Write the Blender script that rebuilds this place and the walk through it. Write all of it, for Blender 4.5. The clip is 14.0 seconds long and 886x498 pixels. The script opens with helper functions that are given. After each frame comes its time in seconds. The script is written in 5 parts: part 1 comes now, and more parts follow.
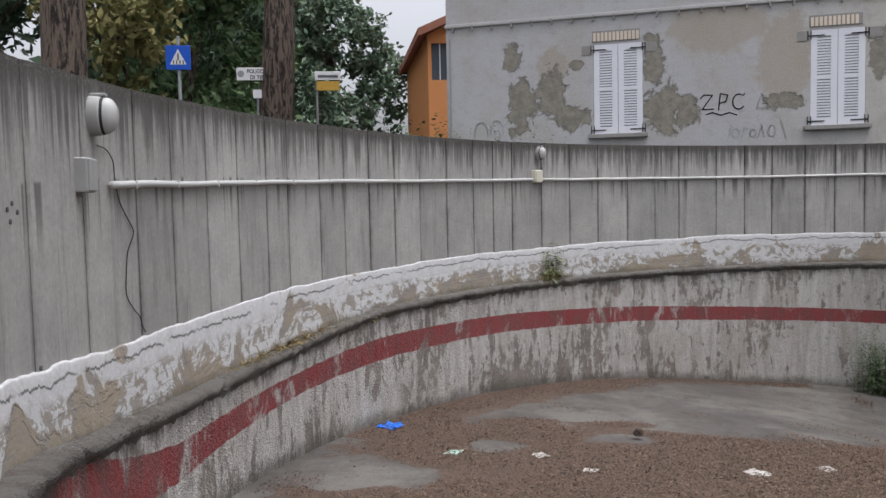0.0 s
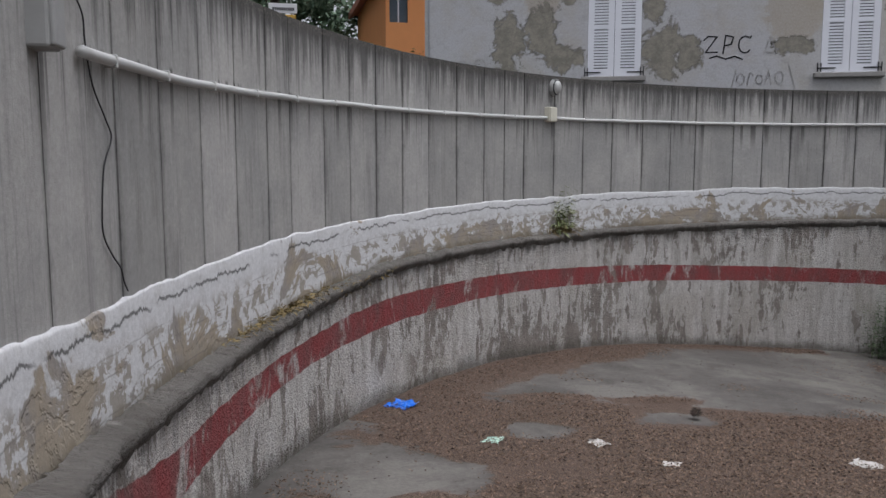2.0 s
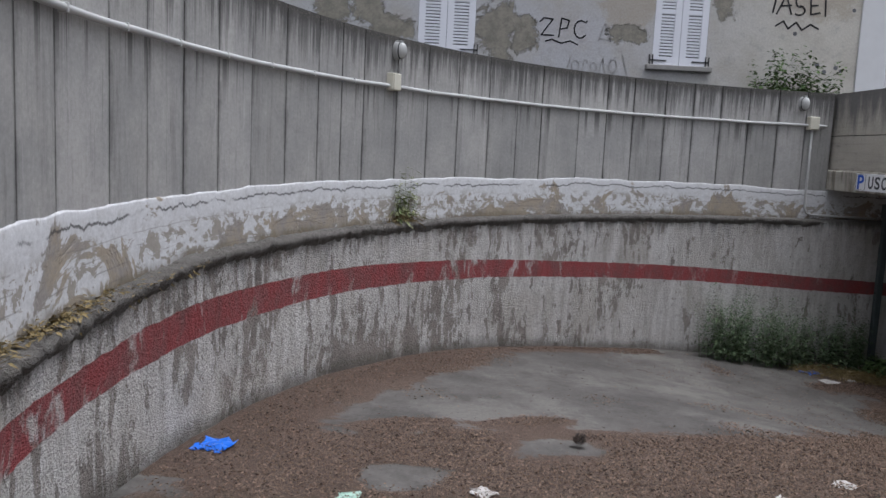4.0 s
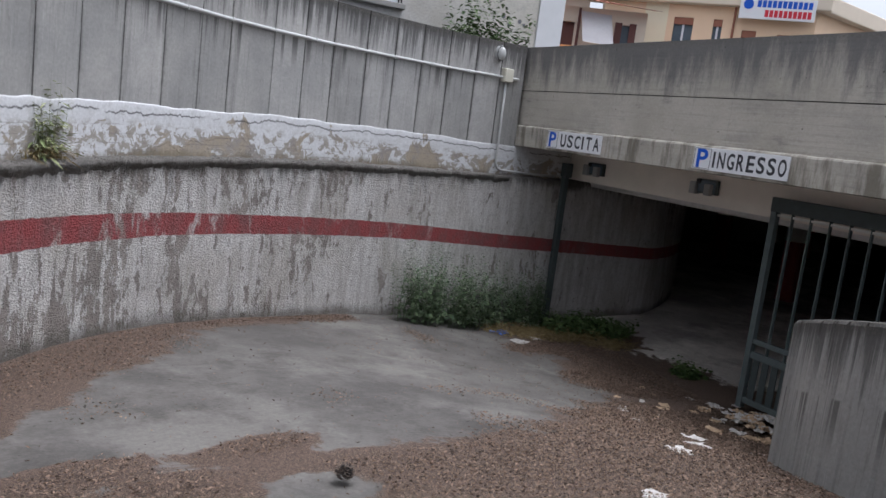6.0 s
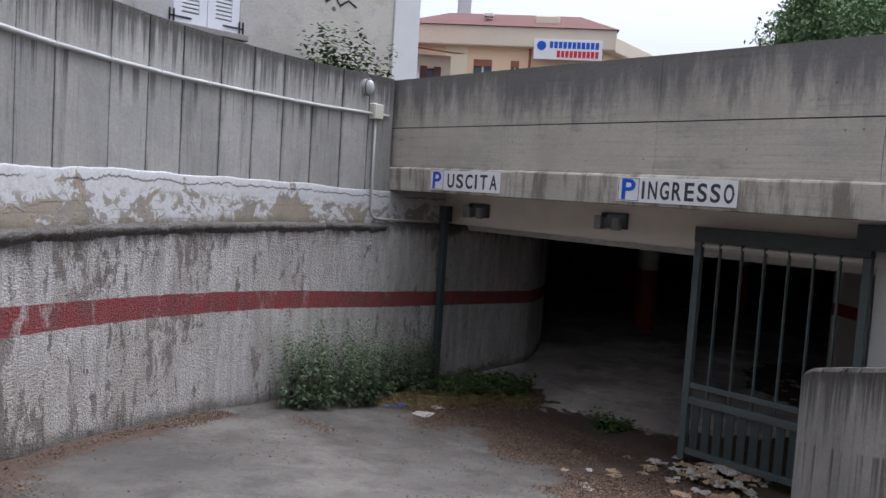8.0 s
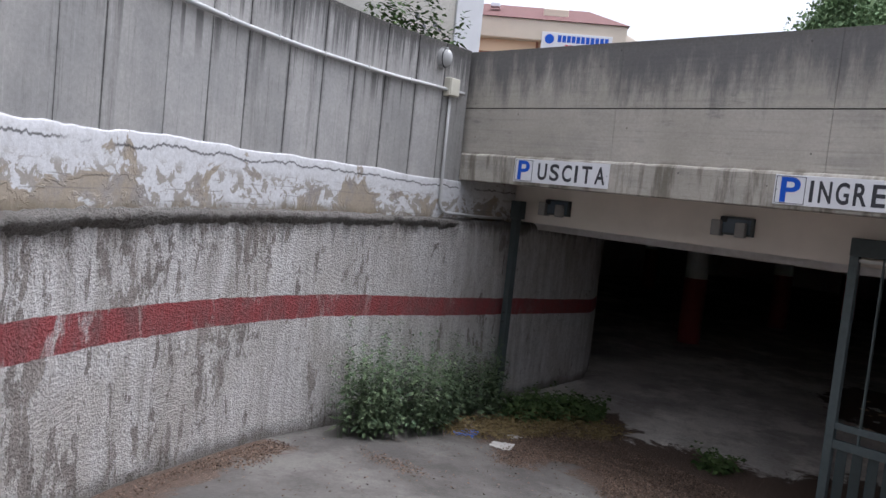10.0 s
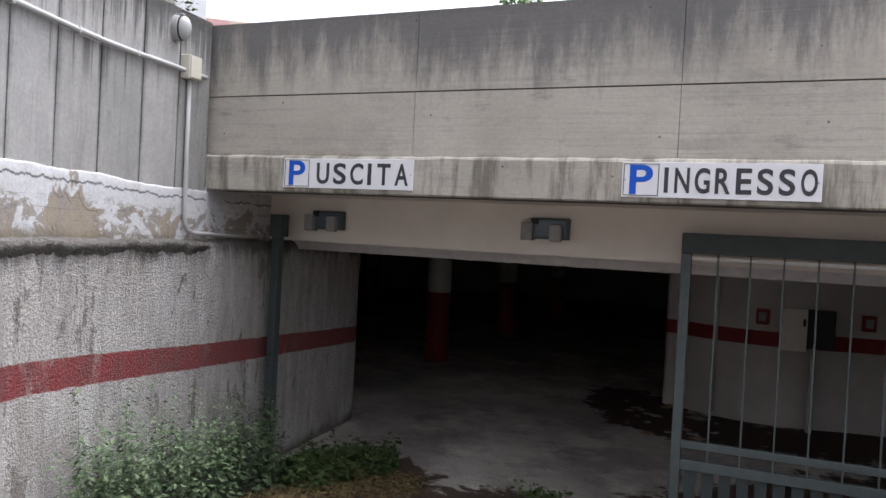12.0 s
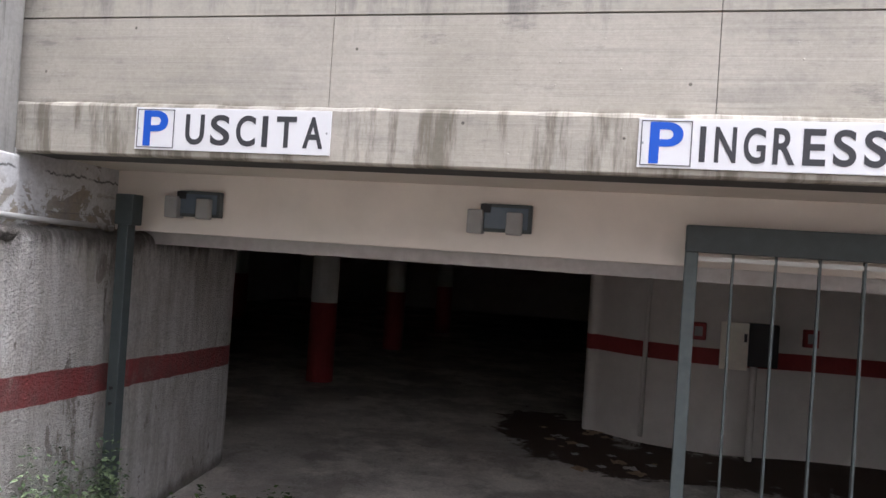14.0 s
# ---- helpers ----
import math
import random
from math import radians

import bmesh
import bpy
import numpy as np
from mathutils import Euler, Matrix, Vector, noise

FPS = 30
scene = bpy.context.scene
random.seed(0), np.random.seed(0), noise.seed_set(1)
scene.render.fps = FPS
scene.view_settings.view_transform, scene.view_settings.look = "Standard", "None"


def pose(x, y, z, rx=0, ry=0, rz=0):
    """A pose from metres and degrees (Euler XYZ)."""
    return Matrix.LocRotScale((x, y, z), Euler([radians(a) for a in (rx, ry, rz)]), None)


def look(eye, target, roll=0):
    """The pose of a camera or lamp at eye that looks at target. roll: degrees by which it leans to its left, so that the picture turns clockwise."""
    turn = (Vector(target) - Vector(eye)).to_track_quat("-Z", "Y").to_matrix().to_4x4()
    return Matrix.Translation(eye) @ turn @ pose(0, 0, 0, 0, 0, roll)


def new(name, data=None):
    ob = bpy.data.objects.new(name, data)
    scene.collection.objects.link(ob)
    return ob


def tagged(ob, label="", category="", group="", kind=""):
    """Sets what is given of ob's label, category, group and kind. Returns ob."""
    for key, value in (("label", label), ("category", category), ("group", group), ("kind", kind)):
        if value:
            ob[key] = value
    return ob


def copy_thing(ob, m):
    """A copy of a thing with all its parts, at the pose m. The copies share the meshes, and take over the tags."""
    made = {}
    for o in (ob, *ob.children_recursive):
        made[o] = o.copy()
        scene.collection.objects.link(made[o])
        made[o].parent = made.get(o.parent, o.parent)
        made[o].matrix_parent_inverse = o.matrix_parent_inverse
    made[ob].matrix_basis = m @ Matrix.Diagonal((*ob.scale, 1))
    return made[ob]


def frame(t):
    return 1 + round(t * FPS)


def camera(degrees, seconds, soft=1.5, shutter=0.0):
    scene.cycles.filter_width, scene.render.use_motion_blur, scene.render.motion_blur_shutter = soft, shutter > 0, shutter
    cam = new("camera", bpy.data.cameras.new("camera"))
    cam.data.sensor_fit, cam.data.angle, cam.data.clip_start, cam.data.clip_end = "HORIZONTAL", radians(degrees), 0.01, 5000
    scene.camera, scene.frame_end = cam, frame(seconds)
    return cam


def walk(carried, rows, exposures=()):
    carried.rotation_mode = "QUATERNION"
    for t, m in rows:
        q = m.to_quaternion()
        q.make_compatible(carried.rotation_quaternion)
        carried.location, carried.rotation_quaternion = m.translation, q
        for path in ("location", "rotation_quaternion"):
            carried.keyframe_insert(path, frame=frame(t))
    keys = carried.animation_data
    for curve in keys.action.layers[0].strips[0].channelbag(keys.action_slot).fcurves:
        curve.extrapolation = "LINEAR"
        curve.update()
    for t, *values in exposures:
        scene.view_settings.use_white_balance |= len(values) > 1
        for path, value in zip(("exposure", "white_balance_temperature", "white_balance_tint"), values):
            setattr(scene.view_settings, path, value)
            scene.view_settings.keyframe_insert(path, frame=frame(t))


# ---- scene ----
cam = camera(57.8, 14.0)
PATH = [
    (0, (-1.236, -0.004, 1.79), (-0.94, 2.313, 1.64), -1.2),
    (0.5, (-1.426, 0.307, 1.733), (-1.2, 2.628, 1.544), 0.2),
    (1, (-1.576, 0.704, 1.652), (-1.54, 3.031, 1.406), -0.4),
    (1.5, (-1.714, 1.104, 1.595), (-1.434, 3.408, 1.295), 1.2),
    (2, (-1.777, 1.441, 1.583), (-1.291, 3.715, 1.312), 0.0),
    (2.5, (-1.762, 1.876, 1.558), (-0.969, 4.061, 1.292), -1.2),
    (2.7, (-1.794, 1.991, 1.536), (-0.966, 4.162, 1.255), 0.1),
    (4.8, (-1.535, 3.542, 1.386), (-0.268, 5.071, 1.149), 5.44),
    (5, (-1.480, 3.712, 1.376), (-0.070, 5.111, 1.141), 6.44),
    (5.5, (-1.383, 4.119, 1.321), (0.207, 5.289, 1.003), 7.47),
    (6, (-1.265, 4.549, 1.267), (0.317, 5.734, 0.965), 7.20),
    (6.5, (-1.170, 4.945, 1.227), (0.517, 5.958, 0.873), 6.09),
    (7, (-0.963, 5.300, 1.234), (0.816, 6.211, 1.160), 3.01),
    (7.5, (-0.775, 5.742, 1.194), (1.099, 6.435, 1.112), 3.99),
    (8, (-0.589, 6.123, 1.129), (1.247, 6.904, 0.989), 3.67),
    (8.2, (-0.501, 6.309, 1.123), (1.290, 7.183, 0.962), 3.99),
    (10.3, (0.426, 7.84, 0.998), (2.611, 8.652, 0.806), 5.8),
    (10.5, (0.548, 7.982, 1.027), (2.734, 8.783, 0.799), 5.0),
    (11, (0.87, 8.285, 0.973), (3.161, 8.753, 0.876), 4.0),
    (11.5, (1.288, 8.499, 0.893), (3.606, 8.776, 0.734), 3.2),
    (12, (1.67, 8.742, 0.846), (4.01, 8.72, 0.807), 3.0),
    (12.5, (2.086, 8.859, 0.79), (4.423, 8.736, 0.736), 2.5),
    (13, (2.541, 8.976, 0.749), (4.866, 8.726, 0.649), 3.4),
    (13.5, (2.957, 9.028, 0.718), (5.266, 8.662, 0.634), 3.8),
    (14, (3.393, 9.031, 0.706), (5.697, 8.626, 0.721), 3.8),
]
EXPOSURES = [(0, 0.8, 6200, 13), (1.5, 0.5, 6100, 13), (2.5, 0.45, 6050, 13), (5, 0.8, 5850, 13), (6.5, 1.0, 5850, 13), (7.5, 1.0, 5850, 15), (10.5, 1.3, 5850, 15), (11, 1.35, 5850, 15), (12, 1.75, 6050, 15), (14, 2.5, 6130, 16)]
walk(cam, [(t, look(eye, target, roll)) for t, eye, target, roll in PATH], EXPOSURES)

# ---- light ----
world = bpy.data.worlds.new("overcast_sky")
scene.world = world
world.use_nodes = True
wn = world.node_tree.nodes
sky = wn.new("ShaderNodeTexSky")
sky.sky_type = "NISHITA"
sky.sun_disc = False
sky.sun_elevation, sky.sun_rotation = radians(80), radians(130)
sky.air_density, sky.dust_density, sky.ozone_density = 1.0, 7.0, 1.0
grey = wn.new("ShaderNodeHueSaturation")
grey.inputs["Saturation"].default_value = 0.14
world.node_tree.links.new(sky.outputs[0], grey.inputs["Color"])
world.node_tree.links.new(grey.outputs[0], wn["Background"].inputs["Color"])
wn["Background"].inputs["Strength"].default_value = 0.15
sun = new("sun", bpy.data.lights.new("sun", "SUN"))
sun.data.energy, sun.data.angle, sun.data.color = 0.5, radians(60), (1.0, 0.97, 0.93)
sun.matrix_world = look((3, -5, 20), (0, 0, 0))


# ---- materials ----
class Mat:
    """A small builder for procedural node materials."""

    def __init__(self, name, rough=0.85, metal=0.0):
        self.m = bpy.data.materials.new(name)
        self.m.use_nodes = True
        self.t = self.m.node_tree
        self.b = self.t.nodes["Principled BSDF"]
        self.b.inputs["Roughness"].default_value = rough
        self.b.inputs["Metallic"].default_value = metal
        self.b.inputs["Specular IOR Level"].default_value = 0.3

    def put(self, kind, **inputs):
        node = self.t.nodes.new(kind)
        for key, v in inputs.items():
            self.plug(node.inputs[key.replace("_", " ")], v)
        return node

    def plug(self, socket, v):
        if isinstance(v, bpy.types.NodeSocket):
            self.t.links.new(v, socket)
        else:
            socket.default_value = v

    def uv(self, name="UVMap"):
        n = self.t.nodes.new("ShaderNodeUVMap")
        n.uv_map = name
        return n.outputs[0]

    def obj(self):
        return self.t.nodes.new("ShaderNodeTexCoord").outputs["Object"]

    def geo(self):
        return self.t.nodes.new("ShaderNodeNewGeometry").outputs["Position"]

    def island(self):
        return self.t.nodes.new("ShaderNodeNewGeometry").outputs["Random Per Island"]

    def rand(self):
        return self.t.nodes.new("ShaderNodeObjectInfo").outputs["Random"]

    def attr(self, name):
        n = self.t.nodes.new("ShaderNodeAttribute")
        n.attribute_name = name
        return n.outputs["Fac"]

    def stretch(self, vec, s):
        n = self.put("ShaderNodeMapping", Vector=vec)
        n.inputs["Scale"].default_value = s
        return n.outputs[0]

    def noise(self, vec, scale, detail=5.0, rough=0.6, warp=0.0):
        n = self.put("ShaderNodeTexNoise", Vector=vec, Scale=scale, Detail=detail, Roughness=rough, Distortion=warp)
        return n.outputs["Fac"]

    def cells(self, vec, scale):
        return self.put("ShaderNodeTexVoronoi", Vector=vec, Scale=scale).outputs["Distance"]

    def sep(self, vec):
        return self.put("ShaderNodeSeparateXYZ", Vector=vec).outputs

    def math(self, op, a, b=0.0, c=0.0):
        n = self.t.nodes.new("ShaderNodeMath")
        n.operation = op
        for i, v in enumerate((a, b, c)):
            self.plug(n.inputs[i], v)
        return n.outputs[0]

    def step(self, v, lo, hi):
        n = self.put("ShaderNodeMapRange", Value=v)
        n.interpolation_type = "SMOOTHSTEP"
        n.inputs["From Min"].default_value, n.inputs["From Max"].default_value = lo, hi
        return n.outputs[0]

    def mix(self, f, a, b):
        n = self.t.nodes.new("ShaderNodeMix")
        n.data_type = "RGBA"
        for s, v in ((n.inputs[0], f), (n.inputs[6], a), (n.inputs[7], b)):
            if isinstance(v, tuple) and len(v) == 3:
                v = (*v, 1)
            self.plug(s, v)
        return n.outputs[2]

    def shade(self, col, f):
        """Colour times a factor."""
        n = self.t.nodes.new("ShaderNodeMix")
        n.data_type, n.blend_type = "RGBA", "MULTIPLY"
        n.inputs[0].default_value = 1.0
        self.plug(n.inputs[6], (*col, 1) if isinstance(col, tuple) else col)
        self.plug(n.inputs[7], f)
        return n.outputs[2]

    def span(self, v, lo, hi):
        n = self.put("ShaderNodeMapRange", Value=v)
        n.inputs["To Min"].default_value, n.inputs["To Max"].default_value = lo, hi
        return n.outputs[0]

    def done(self, col, height=None, dist=0.01, strength=1.0, rough=None):
        self.plug(self.b.inputs["Base Color"], (*col, 1) if isinstance(col, tuple) else col)
        if rough is not None:
            self.plug(self.b.inputs["Roughness"], rough)
        if height is not None:
            n = self.put("ShaderNodeBump", Height=height, Strength=strength, Distance=dist)
            self.t.links.new(n.outputs[0], self.b.inputs["Normal"])
        return self.m


def concrete_boards():
    """Weathered board-marked concrete: pale faces, dark joints, a black mossy top edge and drips below the conduit."""
    g = Mat("weathered_concrete", 0.9)
    uv = g.uv()
    v = g.sep(uv)[1]
    streak = g.noise(g.stretch(uv, (6.0, 0.45, 1)), 1.0, 8, 0.74, 0.3)
    fine = g.noise(g.stretch(uv, (26.0, 1.1, 1)), 1.0, 7, 0.72)
    blot = g.noise(uv, 1.6, 6, 0.65)
    grain = g.noise(uv, 90.0, 4, 0.7)
    col = g.mix(g.step(blot, 0.3, 0.7), (0.285, 0.28, 0.268), (0.375, 0.363, 0.34))
    col = g.mix(g.math("MULTIPLY", g.step(g.noise(uv, 7.0, 6, 0.75), 0.45, 0.7), 0.25), col, (0.22, 0.215, 0.205))
    col = g.mix(g.math("MULTIPLY", g.step(streak, 0.52, 0.68), 0.5), col, (0.135, 0.13, 0.125))
    col = g.mix(g.math("MULTIPLY", g.step(fine, 0.56, 0.68), 0.4), col, (0.11, 0.105, 0.10))
    col = g.mix(g.math("MULTIPLY", g.step(fine, 0.43, 0.33), 0.35), col, (0.46, 0.45, 0.43))
    run = g.math("ADD", g.math("MULTIPLY", g.noise(g.stretch(uv, (13.0, 0.35, 1)), 1.0, 8, 0.78), 1.9), g.math("SUBTRACT", v, 3.14))
    col = g.mix(g.math("MULTIPLY", g.step(run, -0.12, 0.24), 0.8), col, (0.052, 0.05, 0.048))
    fringe = g.math("ADD", v, g.math("MULTIPLY", g.noise(g.stretch(uv, (18.0, 6.0, 1)), 1.0, 6, 0.75), 0.22))
    col = g.mix(g.math("MULTIPLY", g.step(fringe, 2.43, 2.54), 0.7), col, (0.05, 0.047, 0.042))
    drip = g.math("MULTIPLY", g.step(g.noise(g.stretch(uv, (11.0, 0.12, 1)), 1.0, 5, 0.7), 0.53, 0.6), g.math("MULTIPLY", g.step(v, 1.58, 1.94), g.math("SUBTRACT", 1.0, g.step(v, 1.97, 1.99))))
    col = g.mix(g.math("MULTIPLY", drip, 0.7), col, (0.06, 0.057, 0.055))
    joint = g.math("ADD", g.sep(g.uv("Edge"))[0], g.math("MULTIPLY", g.noise(g.stretch(uv, (3.0, 0.9, 1)), 1.0, 6, 0.75), 0.8))
    col = g.mix(g.math("MULTIPLY", g.step(joint, 1.27, 1.52), 0.62), col, (0.06, 0.057, 0.055))
    speck = g.math("MULTIPLY", g.step(v, 2.36, 2.47), g.step(g.noise(uv, 60.0, 4, 0.75), 0.5, 0.62))
    col = g.mix(g.math("MULTIPLY", speck, 0.75), col, (0.21, 0.19, 0.16))
    col = g.shade(col, g.span(g.rand(), 0.86, 1.1))
    pits = g.step(g.cells(uv, 14.0), 0.0, 0.07)
    col = g.shade(col, g.span(g.noise(uv, 34.0, 6, 0.8), 0.60, 1.40))
    h = g.math("ADD", g.math("MULTIPLY", grain, 0.35), g.math("MULTIPLY", pits, 0.4))
    return g.done(col, h, 0.006, 0.7)


def beam_concrete():
    """Paler cast concrete with horizontal board grain and dark run-off from the coping."""
    g = Mat("beam_concrete", 0.88)
    uv = g.uv()
    v = g.sep(uv)[1]
    board = g.noise(g.stretch(uv, (0.5, 30.0, 1)), 1.0, 5, 0.7, 0.4)
    blot = g.noise(uv, 1.1, 5, 0.6)
    col = g.mix(g.step(blot, 0.3, 0.7), (0.375, 0.348, 0.295), (0.48, 0.446, 0.385))
    col = g.mix(g.math("MULTIPLY", g.step(board, 0.52, 0.66), 0.28), col, (0.24, 0.23, 0.21))
    cloud = g.noise(g.stretch(uv, (0.9, 2.2, 1)), 1.0, 7, 0.75, 0.4)
    col = g.mix(g.math("MULTIPLY", g.step(cloud, 0.47, 0.62), 0.4), col, (0.30, 0.285, 0.255))
    grime = g.math("MULTIPLY", g.step(g.noise(uv, 2.2, 6, 0.7), 0.5, 0.72), g.step(board, 0.35, 0.6))
    col = g.mix(g.math("MULTIPLY", grime, 0.5), col, (0.2, 0.19, 0.17))
    run = g.math("ADD", g.math("MULTIPLY", g.noise(g.stretch(uv, (4.5, 0.7, 1)), 1.0, 9, 0.78), 1.7), g.math("SUBTRACT", v, 2.89))
    col = g.mix(g.math("MULTIPLY", g.step(run, -0.2, 0.36), 0.8), col, (0.10, 0.10, 0.105))
    lip = g.math("MULTIPLY", g.step(g.noise(g.stretch(uv, (5, 0.6, 1)), 1.0, 6, 0.7), 0.46, 0.6), g.math("SUBTRACT", 1.0, g.step(v, 1.385, 1.44)))
    col = g.mix(g.math("MULTIPLY", lip, 0.75), col, (0.13, 0.115, 0.085))
    moss = g.math("MULTIPLY", g.step(v, 2.36, 2.47), g.step(g.noise(uv, 45.0, 4, 0.7), 0.4, 0.6))
    col = g.mix(g.math("MULTIPLY", moss, 0.7), col, (0.13, 0.12, 0.1))
    holes = g.math("MULTIPLY", g.step(g.cells(uv, 7.0), 0.07, 0.045), g.step(g.noise(uv, 1.9, 3, 0.6), 0.5, 0.6))
    col = g.mix(g.math("MULTIPLY", holes, 0.8), col, (0.07, 0.065, 0.055))
    mould = g.math("MULTIPLY", g.step(g.noise(g.stretch(uv, (2.6, 9.0, 1)), 1.0, 7, 0.78), 0.53, 0.66), g.step(g.noise(uv, 0.8, 3, 0.5), 0.45, 0.6))
    col = g.mix(g.math("MULTIPLY", mould, 0.5), col, (0.16, 0.155, 0.145))
    pits = g.step(g.cells(uv, 9.0), 0.0, 0.055)
    col = g.shade(col, g.span(g.noise(uv, 34.0, 6, 0.8), 0.70, 1.30))
    h = g.math("ADD", g.math("MULTIPLY", board, 0.5), g.math("MULTIPLY", pits, 0.5))
    return g.done(col, h, 0.006, 0.6)


def peeling_stucco():
    """Rough-cast wall: white paint peeling in runs over grey-brown render, with a painted red stripe."""
    g = Mat("peeling_painted_stucco", 0.92)
    uv = g.uv()
    u, v = g.sep(uv)[0], g.sep(uv)[1]
    band = g.sep(g.uv("Band"))[1]
    side = g.sep(g.uv("Band"))[0]
    big = g.noise(g.stretch(uv, (1.3, 0.9, 1)), 1.0, 3, 0.5)
    run = g.noise(g.stretch(uv, (8.0, 2.2, 1)), 1.0, 6, 0.66, 0.4)
    chip = g.noise(g.stretch(uv, (15.0, 11.0, 1)), 1.0, 4, 0.65)
    crumb = g.noise(uv, 34.0, 5, 0.75)
    cover = g.math("ADD", g.math("ADD", g.math("MULTIPLY", run, 0.62), g.math("MULTIPLY", big, 0.42)), g.math("ADD", g.math("MULTIPLY", crumb, 0.2), g.math("MULTIPLY", chip, 0.26)))
    cover = g.math("SUBTRACT", cover, g.math("MULTIPLY", side, 0.075))
    bare = g.step(cover, 0.765, 0.79)
    soil = g.mix(g.step(g.noise(uv, 3.0, 5, 0.7), 0.35, 0.65), (0.215, 0.192, 0.17), (0.305, 0.272, 0.24))
    white = g.mix(g.step(g.noise(g.stretch(uv, (7, 1.0, 1)), 1.0, 7, 0.72), 0.35, 0.68), (0.60, 0.58, 0.552), (0.40, 0.372, 0.337))
    white = g.mix(g.math("MULTIPLY", g.step(g.noise(uv, 11.0, 6, 0.75), 0.48, 0.7), 0.45), white, (0.25, 0.23, 0.21))
    white = g.mix(g.math("MULTIPLY", g.step(g.noise(uv, 1.1, 4, 0.6), 0.5, 0.66), 0.4), white, (0.36, 0.32, 0.265))
    red = g.mix(g.step(g.noise(g.stretch(uv, (4, 2, 1)), 1.2, 5, 0.7), 0.35, 0.68), (0.29, 0.062, 0.063), (0.21, 0.085, 0.08))
    wob = g.math("ADD", band, g.math("MULTIPLY", g.math("SUBTRACT", g.noise(uv, 7.0, 4, 0.6), 0.5), 0.16))
    stripe = g.math("MULTIPLY", g.step(wob, -0.02, 0.02), g.math("SUBTRACT", 1.0, g.step(wob, 0.98, 1.02)))
    worn = g.math("MULTIPLY", g.step(g.noise(g.stretch(uv, (3.2, 1.7, 1)), 1.0, 7, 0.72, 0.5), 0.52, 0.64), 0.75)
    worn = g.math("MULTIPLY", worn, g.math("SUBTRACT", 1.15, side))
    col = g.mix(bare, white, soil)
    col = g.mix(g.math("MULTIPLY", stripe, g.math("SUBTRACT", 1.0, worn)), col, red)
    # Darker towards the ledge; also gives the ledge its painted shadow line.
    rim = g.math("ADD", v, g.math("MULTIPLY", g.noise(g.stretch(uv, (5, 0.9, 1)), 1.0, 6, 0.7), 0.5))
    col = g.mix(g.math("MULTIPLY", g.step(rim, 0.80, 0.92), 0.85), col, (0.075, 0.068, 0.058))
    weep = g.math("ADD", v, g.math("MULTIPLY", g.noise(g.stretch(uv, (10.0, 0.5, 1)), 1.0, 7, 0.75), 1.5))
    col = g.mix(g.math("MULTIPLY", g.step(weep, 1.22, 1.5), 0.5), col, (0.12, 0.11, 0.10))
    foot = g.math("ADD", g.attr("foot"), g.math("MULTIPLY", g.noise(g.stretch(uv, (3, 2, 1)), 1.0, 6, 0.7), 0.35))
    col = g.mix(g.math("MULTIPLY", g.math("SUBTRACT", 1.0, g.step(foot, 0.18, 0.33)), 0.7), col, (0.09, 0.08, 0.065))
    rough_cast = g.noise(uv, 42.0, 4, 0.65)
    col = g.shade(col, g.span(g.noise(uv, 34.0, 6, 0.8), 0.45, 1.55))
    h = g.math("ADD", g.math("ADD", rough_cast, g.math("MULTIPLY", g.noise(uv, 85.0, 3, 0.6), 0.4)), g.math("MULTIPLY", bare, -0.12))
    return g.done(col, h, 0.03, 1.0)


